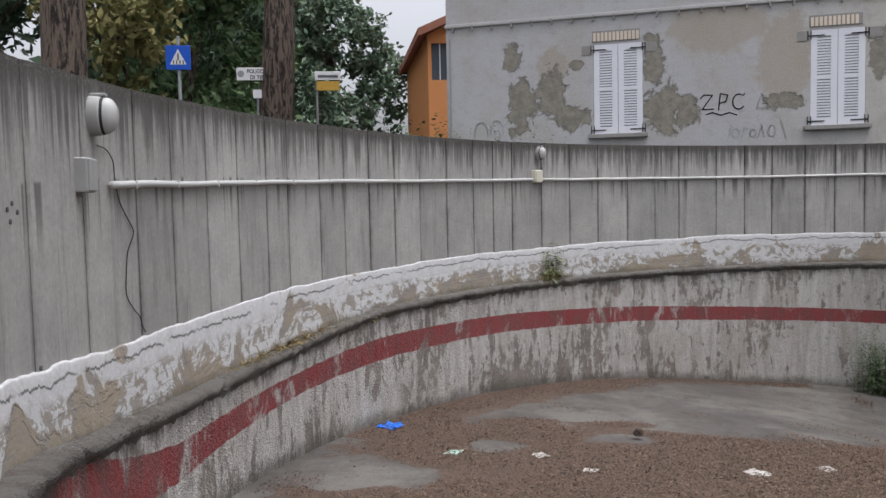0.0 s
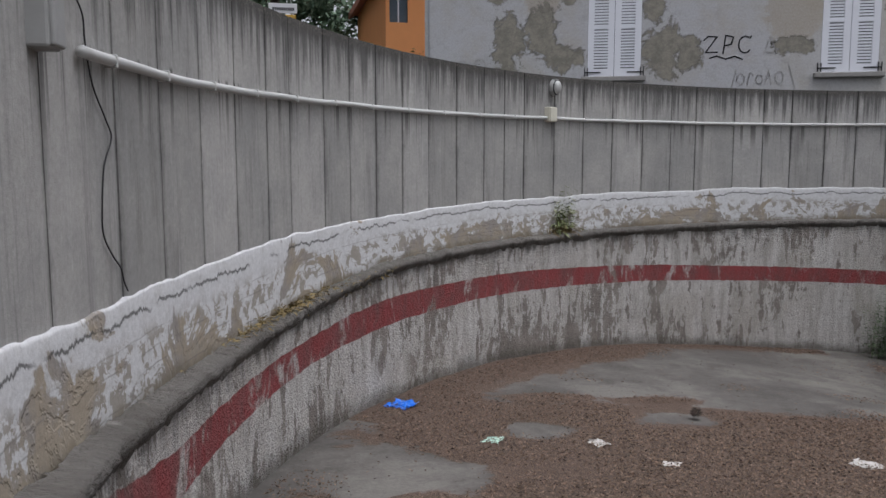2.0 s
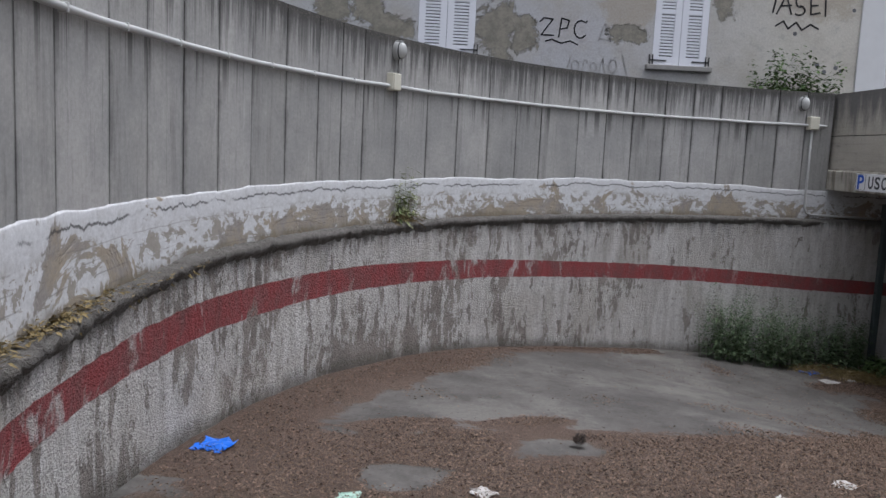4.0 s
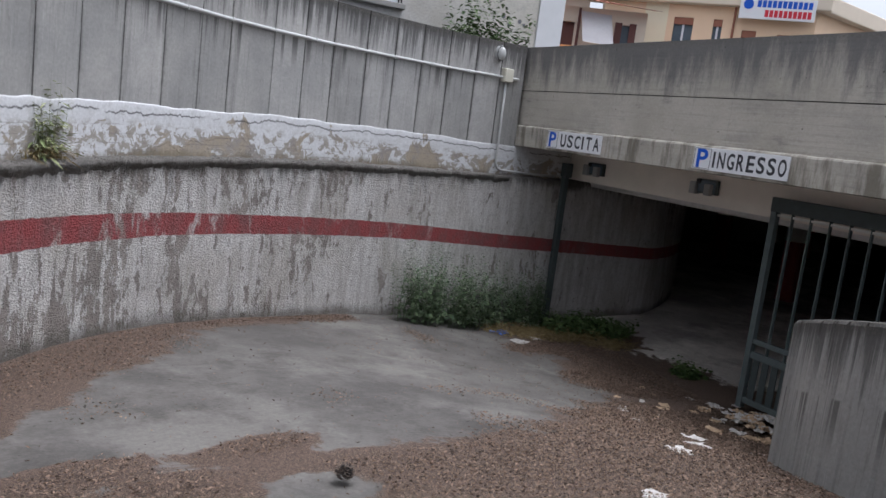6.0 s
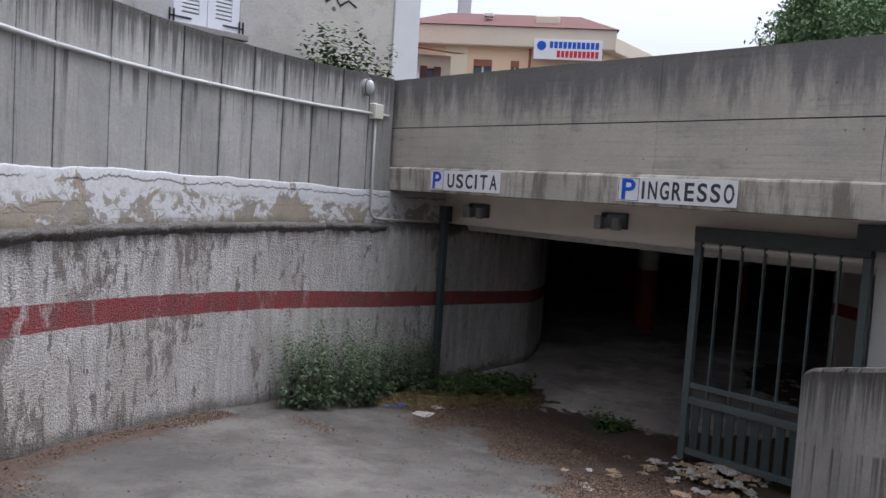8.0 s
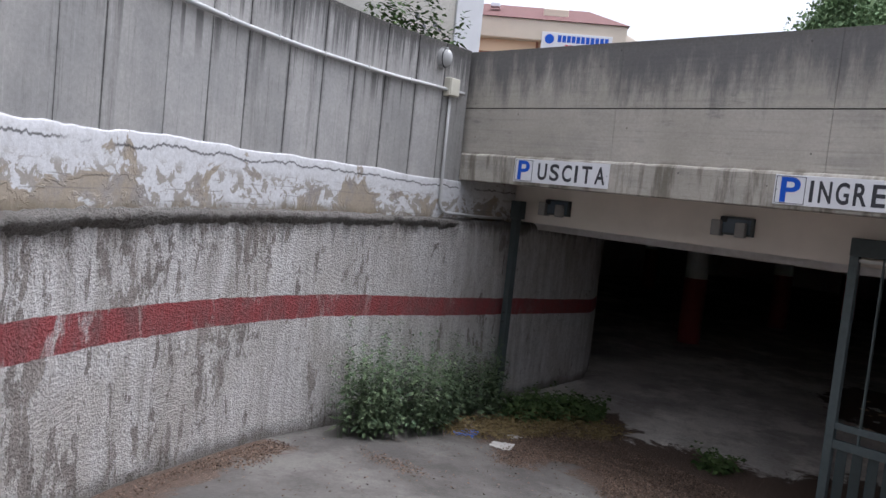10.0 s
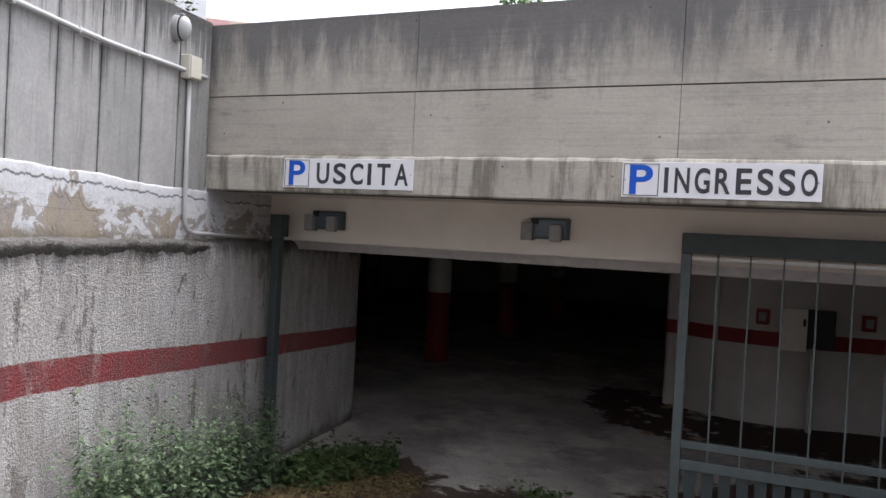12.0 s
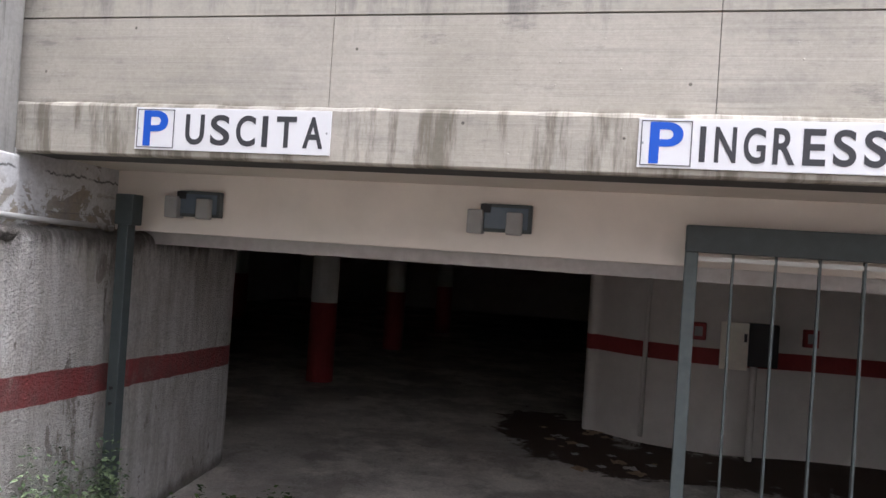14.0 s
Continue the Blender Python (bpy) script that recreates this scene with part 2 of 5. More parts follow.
def peeling_plaster():
    """Smooth white plaster band with flaked tan patches and hairline cracks."""
    g = Mat("flaking_white_plaster", 0.85)
    uv = g.uv()
    v = g.sep(uv)[1]
    big = g.noise(g.stretch(uv, (1.6, 2.0, 1)), 1.0, 6, 0.65, 0.6)
    low = g.math("SUBTRACT", 0.98, v)
    flake = g.math("ADD", big, g.math("MULTIPLY", low, 0.35))
    tan = g.mix(g.step(g.noise(uv, 3.0, 5, 0.7), 0.4, 0.62), (0.30, 0.255, 0.195), (0.25, 0.23, 0.21))
    white = g.mix(g.math("MULTIPLY", g.step(g.noise(uv, 9.0, 6, 0.75), 0.45, 0.7), 0.6), (0.54, 0.54, 0.54), (0.37, 0.36, 0.345))
    chip = g.step(g.noise(g.stretch(uv, (8.0, 10.0, 1)), 1.0, 5, 0.7, 0.5), 0.515, 0.54)
    col = g.mix(g.math("MULTIPLY", chip, g.step(low, -0.02, 0.08)), white, (0.29, 0.265, 0.23))
    col = g.mix(g.step(flake, 0.56, 0.585), col, tan)
    course = g.math("ABSOLUTE", g.math("SUBTRACT", g.math("FRACT", g.math("DIVIDE", g.math("ADD", v, g.math("MULTIPLY", g.noise(uv, 3.0, 3, 0.5), 0.02)), 0.068)), 0.5))
    col = g.mix(g.math("MULTIPLY", g.math("MULTIPLY", g.step(course, 0.42, 0.48), g.step(g.noise(g.stretch(uv, (2.5, 9, 1)), 1.0, 4, 0.6), 0.47, 0.56)), g.math("MULTIPLY", g.step(low, 0.0, 0.06), 0.55)), col, (0.17, 0.155, 0.135))
    dirt = g.math("ADD", low, g.math("MULTIPLY", g.noise(g.stretch(uv, (3, 2, 1)), 1.0, 6, 0.7), 0.24))
    col = g.mix(g.math("MULTIPLY", g.step(dirt, 0.325, 0.42), 0.75), col, (0.13, 0.105, 0.068))
    wave = g.math("MULTIPLY", g.noise(g.stretch(uv, (3.2, 0.4, 1)), 1.0, 9, 0.8), 0.17)
    line = g.math("ABSOLUTE", g.math("SUBTRACT", g.math("ADD", v, wave), 1.125))
    crack = g.math("MULTIPLY", g.step(line, 0.010, 0.003), g.step(g.noise(uv, 2.3, 3, 0.6), 0.36, 0.46))
    col = g.mix(g.math("MULTIPLY", crack, 0.85), col, (0.05, 0.047, 0.043))
    col = g.shade(col, g.span(g.noise(uv, 34.0, 6, 0.8), 0.55, 1.45))
    h = g.math("ADD", g.math("MULTIPLY", g.noise(uv, 50.0, 4, 0.7), 0.3), g.math("MULTIPLY", g.step(flake, 0.60, 0.63), -0.5))
    return g.done(col, h, 0.008, 0.7)


def ramp_floor(name="dusty_concrete_floor", tone=0.43):
    """Dusty concrete, with damp brown litter trodden into it where the leaves lie."""
    g = Mat(name, 0.95)
    p = g.geo()
    dust = g.mix(g.step(g.noise(p, 0.9, 6, 0.65), 0.35, 0.68), (0.15, 0.138, 0.126), (0.245, 0.228, 0.205))
    dust = g.mix(g.math("MULTIPLY", g.step(g.noise(p, 6.0, 6, 0.7), 0.45, 0.75), 0.45), dust, (0.12, 0.105, 0.092))
    dust = g.mix(g.math("MULTIPLY", g.step(g.cells(p, 26.0), 0.13, 0.06), 0.6), dust, (0.08, 0.065, 0.05))
    dust = g.mix(g.math("MULTIPLY", g.step(g.noise(p, 1.7, 7, 0.75, 0.5), 0.5, 0.62), 0.5), dust, (0.10, 0.09, 0.08))
    dust = g.mix(g.math("MULTIPLY", g.step(g.noise(p, 0.7, 7, 0.7), 0.47, 0.62), 0.55), dust, (0.37, 0.345, 0.31))
    dust = g.mix(g.math("MULTIPLY", g.step(g.cells(p, 9.0), 0.09, 0.04), 0.7), dust, (0.07, 0.06, 0.05))
    dust = g.shade(dust, (tone, tone, tone, 1))
    mask = g.math("ADD", g.attr("litter"), g.math("MULTIPLY", g.math("SUBTRACT", g.noise(p, 2.6, 7, 0.7, 0.6), 0.5), 1.5))
    cover = g.step(mask, 0.42, 0.58)
    bits = g.noise(p, 95.0, 5, 0.8)
    brown = g.mix(g.step(bits, 0.36, 0.64), (0.034, 0.023, 0.018), (0.11, 0.075, 0.056))
    brown = g.mix(g.step(g.noise(p, 130.0, 3, 0.7), 0.56, 0.68), brown, (0.24, 0.18, 0.13))
    col = g.mix(cover, dust, brown)
    col = g.shade(col, g.span(g.noise(p, 34.0, 6, 0.8), 0.45, 1.55))
    h = g.math("ADD", g.math("MULTIPLY", g.math("MULTIPLY", bits, cover), 1.4), g.math("MULTIPLY", g.noise(p, 60.0, 4, 0.7), 0.3))
    return g.done(col, h, 0.007, 0.8)


def facade_plaster():
    """Old grey-cream plaster, patched and fallen away to coarse render."""
    g = Mat("old_facade_plaster", 0.92)
    uv = g.uv()
    v = g.sep(uv)[1]
    u = g.sep(uv)[0]
    warm = g.step(u, -1.0, 3.5)
    base = g.mix(warm, (0.43, 0.43, 0.44), (0.50, 0.475, 0.42))
    base = g.mix(g.math("MULTIPLY", g.step(g.noise(uv, 1.2, 7, 0.7), 0.42, 0.66), 0.6), base, (0.37, 0.34, 0.29))
    base = g.mix(g.math("MULTIPLY", g.step(g.noise(uv, 4.5, 7, 0.75), 0.50, 0.68), 0.5), base, (0.31, 0.30, 0.285))

    def spots(rows):
        """Nearness to the worst of several oval places on the wall: 1 in their middle, 0 at their rim."""
        out = None
        for cu, cv, ru, rv in rows:
            a = g.math("DIVIDE", g.math("SUBTRACT", u, cu), ru)
            b = g.math("DIVIDE", g.math("SUBTRACT", v, cv), rv)
            d = g.math("SUBTRACT", 1.0, g.math("SQRT", g.math("ADD", g.math("MULTIPLY", a, a), g.math("MULTIPLY", b, b))))
            out = d if out is None else g.math("MAXIMUM", out, d)
        return g.math("MAXIMUM", out, -0.6)

    stain = spots([(0.0, 2.5, 0.55, 1.0), (-1.05, 3.05, 1.1, 0.5), (-3.95, 2.55, 0.35, 0.5), (2.9, 2.6, 0.9, 0.6)])
    base = g.mix(g.math("MULTIPLY", g.step(g.math("ADD", stain, g.math("MULTIPLY", g.noise(uv, 2.6, 7, 0.72), 1.6)), 0.85, 1.15), 0.65), base, (0.35, 0.305, 0.24))
    worst = spots([(-4.65, 2.78, 0.22, 0.34), (-4.5, 1.88, 0.34, 0.6), (-3.93, 2.08, 0.36, 0.55), (-3.6, 1.66, 0.42, 0.28), (-2.15, 2.6, 0.24, 0.55), (-2.0, 1.72, 0.45, 0.52), (-1.58, 1.64, 0.28, 0.34), (-3.5, 2.58, 0.15, 0.1), (0.0, 1.74, 0.36, 0.2), (1.45, 2.45, 0.22, 0.5)])
    fall = g.math("ADD", g.math("MULTIPLY", g.math("ADD", worst, g.math("MULTIPLY", g.math("SUBTRACT", g.noise(uv, 3.4, 8, 0.74, 0.5), 0.5), 2.6)), 0.1), 0.53)
    hole = g.step(fall, 0.552, 0.559)
    edge = g.math("MULTIPLY", g.step(fall, 0.540, 0.552), g.math("SUBTRACT", 1.0, hole))
    inner = g.mix(g.step(g.noise(uv, 6.0, 6, 0.75), 0.35, 0.65), (0.19, 0.178, 0.15), (0.28, 0.26, 0.215))
    col = g.mix(hole, base, inner)
    col = g.mix(g.math("MULTIPLY", edge, 0.5), col, (0.2, 0.19, 0.17))
    col = g.shade(col, g.span(g.noise(uv, 34.0, 6, 0.8), 0.60, 1.40))
    h = g.math("ADD", g.math("MULTIPLY", hole, -1.0), g.math("MULTIPLY", g.noise(uv, 30.0, 5, 0.75), 0.25))
    return g.done(col, h, 0.02, 0.8)


def plain(name, col, rough=0.7, metal=0.0, vary=0.25, scale=12.0, bump=0.0):
    g = Mat(name, rough, metal)
    p = g.obj()
    n = g.noise(p, scale, 5, 0.65)
    c = g.shade(col, g.span(n, 1 - vary, 1 + vary))
    return g.done(c, g.noise(p, scale * 6, 3, 0.6) if bump else None, bump, 0.6)


def leafy(name, a, b, through_light=0.25):
    g = Mat(name, 0.85)
    col = g.mix(g.island(), a, b)
    g.b.inputs["Subsurface Weight"].default_value = 0.0
    g.b.inputs["Transmission Weight"].default_value = 0.0
    return g.done(col)


def bark():
    g = Mat("furrowed_pine_bark", 0.95)
    p = g.stretch(g.obj(), (13, 13, 2.6))
    n = g.noise(p, 1.0, 5, 0.7, 0.8)
    c = g.mix(g.step(n, 0.42, 0.56), (0.025, 0.02, 0.018), (0.15, 0.115, 0.09))
    return g.done(c, n, 0.05, 1.0)


M_BOARD, M_BEAM, M_STUCCO, M_PLASTER = concrete_boards(), beam_concrete(), peeling_stucco(), peeling_plaster()
M_FLOOR, M_FACADE, M_BARK = ramp_floor(), facade_plaster(), bark()
M_JOINT = plain("dark_joint_concrete", (0.09, 0.088, 0.085), 0.95)
M_PVC = plain("grey_pvc", (0.45, 0.45, 0.435), 0.5, vary=0.12)
M_BOXA = plain("weathered_grey_plastic", (0.30, 0.30, 0.29), 0.6, vary=0.2)
M_IVORY = plain("ivory_plastic", (0.58, 0.555, 0.46), 0.5, vary=0.12)
# Cream enamel, made lighter for the light that the open door catches.
M_DOOR = plain("light_catching_cream_enamel", (0.80, 0.76, 0.66), 0.5, vary=0.2, scale=9)
M_GLOBE = plain("frosted_lamp_glass", (0.40, 0.40, 0.385), 0.25, vary=0.15)
M_STEEL = plain("dark_green_grey_painted_steel", (0.055, 0.068, 0.068), 0.45, vary=0.3)
M_POST = plain("pale_green_grey_painted_steel", (0.095, 0.115, 0.115), 0.5, vary=0.3, scale=20)
M_CREAM = plain("cream_painted_concrete", (0.70, 0.645, 0.575), 0.8, vary=0.14, scale=3)
M_COLUMN = plain("white_painted_column", (0.60, 0.60, 0.56), 0.75, vary=0.14, scale=4)
M_DARK = plain("grey_garage_ceiling", (0.55, 0.54, 0.53), 0.9)
# Paler garage concrete, its colour raised further to make up for missing light.
M_GFLOOR = ramp_floor("brightened_garage_concrete", 2.3)
M_GWALL = plain("grey_garage_wall", (0.58, 0.55, 0.51), 0.9, vary=0.2, scale=3, bump=0.004)
M_RED = plain("dull_red_paint", (0.24, 0.035, 0.034), 0.7, vary=0.25)
M_SIGN = plain("white_sign_enamel", (0.72, 0.72, 0.73), 0.35, vary=0.05)
M_INK = plain("dark_grey_lettering", (0.045, 0.045, 0.05), 0.5, vary=0.1)
M_BLUE = plain("blue_sign_paint", (0.012, 0.09, 0.50), 0.4, vary=0.06)
M_SHUT = plain("white_shutter_paint", (0.70, 0.71, 0.75), 0.55, vary=0.06, scale=6)
# Dark grey that stands for the shade in gaps and holes.
M_GAP_SHADE = plain("dark_gap_shade", (0.13, 0.13, 0.14), 0.8)
M_IRON = plain("black_iron", (0.02, 0.02, 0.022), 0.5)
M_STONE = plain("grey_stone_sill", (0.27, 0.26, 0.245), 0.9, vary=0.25)
M_ORANGE = plain("orange_house_paint", (0.74, 0.32, 0.125), 0.85, vary=0.1, scale=1.5)
M_APRICOT = plain("apricot_facade_paint", (0.82, 0.60, 0.41), 0.85, vary=0.08, scale=0.6)
M_LEMON = plain("pale_yellow_facade_paint", (0.82, 0.73, 0.55), 0.85, vary=0.08, scale=0.6)
M_ROOF = plain("dark_red_roof_tiles", (0.13, 0.062, 0.056), 0.85, vary=0.25, scale=2)
M_TERRA = plain("terracotta_roof_tiles", (0.32, 0.14, 0.095), 0.85, vary=0.25, scale=3)
M_EAVE = plain("cream_cornice", (0.66, 0.57, 0.46), 0.85, vary=0.1, scale=1)
M_GLASS = plain("dark_window_glass", (0.10, 0.13, 0.16), 0.12, vary=0.2)
M_CLOTH = plain("pale_awning_cloth", (0.55, 0.54, 0.55), 0.9, vary=0.1)
M_METAL = plain("galvanised_metal", (0.34, 0.35, 0.36), 0.45, 0.6, vary=0.15)
M_ASPHALT = plain("street_asphalt", (0.06, 0.06, 0.06), 0.9, vary=0.3, scale=4, bump=0.01)
M_PAPER = plain("dirty_white_paper", (0.40, 0.38, 0.355), 0.9, vary=0.3, scale=20)
M_CARD = plain("damp_cardboard", (0.36, 0.26, 0.17), 0.9, vary=0.3, scale=15)
M_BAG = plain("blue_plastic_film", (0.02, 0.13, 0.55), 0.35, vary=0.2)
M_GREENP = plain("pale_green_plastic", (0.35, 0.50, 0.42), 0.5)
M_SPRAY = plain("black_spray_paint", (0.05, 0.05, 0.055), 0.8)
M_SPRAY2 = plain("faded_grey_spray_paint", (0.40, 0.39, 0.38), 0.8)
M_BANNER_R = plain("red_banner_print", (0.55, 0.03, 0.05), 0.5, vary=0.05)
M_YELLOW = plain("yellow_sign_paint", (0.55, 0.33, 0.05), 0.5)
M_NETTLE = leafy("nettle_leaf_green", (0.04, 0.068, 0.033), (0.125, 0.17, 0.085))
M_SHRUB = leafy("shrub_leaf_green", (0.03, 0.06, 0.015), (0.10, 0.15, 0.05))
M_STRAW = leafy("dry_grass_straw", (0.15, 0.11, 0.045), (0.26, 0.20, 0.095))
M_CROWN = leafy("tree_leaf_green", (0.065, 0.12, 0.05), (0.20, 0.28, 0.14))
M_CROWN_D = leafy("dark_needle_green", (0.06, 0.10, 0.065), (0.18, 0.245, 0.165))
M_CROWN_Y = leafy("yellow_green_leaf", (0.11, 0.115, 0.035), (0.24, 0.21, 0.085))
M_SPIKE = leafy("pale_stalk_green", (0.12, 0.15, 0.06), (0.30, 0.31, 0.17))
M_LITTER = leafy("brown_leaf_litter", (0.022, 0.014, 0.01), (0.23, 0.16, 0.115))


# ---- building helpers ----
def part(name, bm, material, parent=None, label="", loc=None, smooth=False):
    me = bpy.data.meshes.new(name)
    bm.to_mesh(me)
    bm.free()
    if smooth:
        for f in me.polygons:
            f.use_smooth = True
    me.materials.append(material)
    ob = new(name, me)
    if parent:
        ob.parent = parent
    if loc is not None:
        ob.matrix_basis = loc
    if label:
        ob["label"] = label
    return ob


def thing(name, m, label, category, group="", kind=""):
    ob = new(name)
    ob.empty_display_size = 0.05
    ob.matrix_basis = m
    return tagged(ob, label, category, group, kind)


def block(bm, x0, x1, y0, y1, z0, z1, bevel=0.0):
    r = bmesh.ops.create_cube(bm, size=1.0, matrix=Matrix.Translation(((x0 + x1) / 2, (y0 + y1) / 2, (z0 + z1) / 2)) @ Matrix.Diagonal((x1 - x0, y1 - y0, z1 - z0, 1)))
    if bevel:
        edges = {e for v in r["verts"] for e in v.link_edges}
        bmesh.ops.bevel(bm, geom=list(edges), offset=bevel, segments=2, affect="EDGES", profile=0.5)
    return bm


def box(*a, **k):
    return block(bmesh.new(), *a, **k)


def sheet(us, vs, fn, band=None, foot=None):
    """A grid of points fn(u, v) -> (place, uv)."""
    bm = bmesh.new()
    lay = bm.loops.layers.uv.new("UVMap")
    lay2 = bm.loops.layers.uv.new("Band") if band else None
    fl = bm.verts.layers.float.new("foot") if foot else None
    grid, uvs = [], {}
    for u in us:
        col = []
        for v in vs:
            p, t = fn(u, v)
            vert = bm.verts.new(p)
            uvs[vert] = (t, band(*t) if band else None)
            if foot:
                vert[fl] = foot(*t)
            col.append(vert)
        grid.append(col)
    for i in range(len(us) - 1):
        for j in range(len(vs) - 1):
            f = bm.faces.new((grid[i][j], grid[i + 1][j], grid[i + 1][j + 1], grid[i][j + 1]))
            for lp in f.loops:
                lp[lay].uv = uvs[lp.vert][0]
                if band:
                    lp[lay2].uv = uvs[lp.vert][1]
    return bm


def tube(points, r, sides=8, taper=None):
    bm = bmesh.new()
    rings = []
    n = len(points)
    pts = [Vector(p) for p in points]
    for i, p in enumerate(pts):
        d = (pts[min(i + 1, n - 1)] - pts[max(i - 1, 0)]).normalized()
        a = d.orthogonal().normalized() if i == 0 else (rings[-1][1] - d * rings[-1][1].dot(d)).normalized()
        b = d.cross(a)
        rr = r if taper is None else r + (taper - r) * i / (n - 1)
        rings.append(([bm.verts.new(p + rr * (a * math.cos(k * math.tau / sides) + b * math.sin(k * math.tau / sides))) for k in range(sides)], a))
    for (q, _), (w, _) in zip(rings, rings[1:]):
        for k in range(sides):
            bm.faces.new((q[k], q[(k + 1) % sides], w[(k + 1) % sides], w[k]))
    bm.faces.new(rings[0][0][::-1])
    bm.faces.new(rings[-1][0])
    return bm


def lettering(text, height, width, depth=0.002):
    """Built-in letters as a mesh in the x-z plane, facing -y, stretched to the given width."""
    cu = bpy.data.curves.new("letters", "FONT")
    cu.body, cu.size, cu.extrude, cu.offset = text, 1.0, 0.01, 0.02
    ob = bpy.data.objects.new("letters", cu)
    scene.collection.objects.link(ob)
    bpy.context.view_layer.update()
    me = bpy.data.meshes.new_from_object(ob.evaluated_get(bpy.context.evaluated_depsgraph_get()))
    bpy.data.objects.remove(ob)
    bm = bmesh.new()
    bm.from_mesh(me)
    bpy.data.meshes.remove(me)
    xs, ys = [v.co.x for v in bm.verts], [v.co.y for v in bm.verts]
    x0, y0, sx, sy = min(xs), min(ys), width / (max(xs) - min(xs)), height / (max(ys) - min(ys))
    for v in bm.verts:
        v.co = Vector(((v.co.x - x0) * sx, -depth * (1 if v.co.z > 0 else 0), (v.co.y - y0) * sy))
    return bm


# ---- plan ----
CX, CY = 5.33, 3.48          # centre of the spiral ramp
R_LOW, R_UP, R_CORE = 7.60, 7.67, 2.46
A_END, A_STRAIGHT = 246.0, 75.0
B0 = Vector((8.25, 10.64, 0))     # where the beam meets the outer wall
DS, DN = Vector((-0.412, -0.911, 0)), Vector((0.911, -0.412, 0))
L_ARC = R_LOW * radians(A_END - A_STRAIGHT)
TOP = 2.457
WALL_TOP = [(70, 2.457), (150, 2.455), (159, 2.441), (167, 2.419), (175, 2.373), (179, 2.348), (182.5, 2.318), (185, 2.291), (200, 2.2), (246, 2.1)]


def beam_at(s, n, z):
    return B0 + DS * s + DN * n + Vector((0, 0, z))


def beam_pose(s, n, z):
    """x runs along the beam away from the outer wall, -y faces the ramp."""
    p = beam_at(s, n, z)
    return Matrix(((DS.x, DN.x, 0, p.x), (DS.y, DN.y, 0, p.y), (0, 0, 1, p.z), (0, 0, 0, 1)))


def len_at(a):
    return R_LOW * radians(A_END - a)


def ang_at(l):
    return A_END - math.degrees(l / R_LOW)


def flare():
    """The wall runs straight past the arc, then bends gently away into the garage."""
    ds, p, pts = np.arange(0, 9.6, 0.05), Vector((0, 0, 0)), []
    for d in ds:
        pts.append(p.copy())
        h = radians(float(np.interp(d, [0, 3.85, 4.15, 8.7], [-16.85, -16.85, 4.5, 31.0])))
        p += Vector((math.cos(h), math.sin(h), 0)) * 0.05
    xs, ys = [q.x for q in pts], [q.y for q in pts]
    return lambda d: Vector((float(np.interp(d, ds, xs)), float(np.interp(d, ds, ys)), 0))


FLARE_AT = flare()


def wall_at(l, off, z):
    """A point on the outer wall, l metres along it, off metres behind the lower face."""
    if l <= L_ARC:
        a = radians(ang_at(l))
        return Vector((CX + (R_LOW + off) * math.cos(a), CY + (R_LOW + off) * math.sin(a), z))
    a = radians(A_STRAIGHT)
    p = Vector((CX + (R_LOW + off) * math.cos(a), CY + (R_LOW + off) * math.sin(a), z))
    return p + FLARE_AT(l - L_ARC)


def wall_pose(a, off, z):
    """Stands on the outer wall at angle a: x along the wall, -y out of it."""
    l = len_at(a)
    p, q = wall_at(l, off, z), wall_at(l + 0.01, off, z)
    x = (q - p).normalized()
    y = Vector((0, 0, 1)).cross(x)
    return Matrix(((x.x, y.x, 0, p.x), (x.y, y.y, 0, p.y), (0, 0, 1, p.z), (0, 0, 0, 1)))


def table(a, rows):
    rows = sorted(rows)
    return float(np.interp(a, [r[0] for r in rows], [r[1] for r in rows]))


GROUND = [(262, 1.3), (246, 0.9), (215, 0.42), (180, 0.02), (158, -0.28), (143, -0.43), (127, -0.57), (115, -0.70), (104, -0.87), (98, -0.97), (86, -1.13), (75, -1.28), (66, -1.36), (60, -1.38)]
STRIPE = [(246, 1.7), (193, 0.85), (184, 0.68), (178, 0.566), (171, 0.45), (158, 0.45), (143, 0.42), (127, 0.355), (111, 0.24), (98, 0.12), (83, 0.005), (70, -0.11), (60, -0.175), (44, -0.28), (24, -0.36)]
PARAPET = [(262, 1.9), (215, 1.25), (180, 0.90), (152, 0.645), (140, 0.56), (128, 0.45), (116, 0.336), (100, 0.19), (84, 0.0), (66, -0.15)]


LEDGE = [(60, 0), (145, 0), (157, -0.09), (166, -0.08), (173, -0.01), (179, 0.09), (184, 0.21), (193, 0.38), (215, 0.8), (246, 1.3)]


def ground_at(x, y):
    a = math.degrees(math.atan2(y - CY, x - CX)) % 360
    if (Vector((x, y, 0)) - B0).dot(DN) > 0.29 or a < 66:
        return -1.38
    return table(a, GROUND)


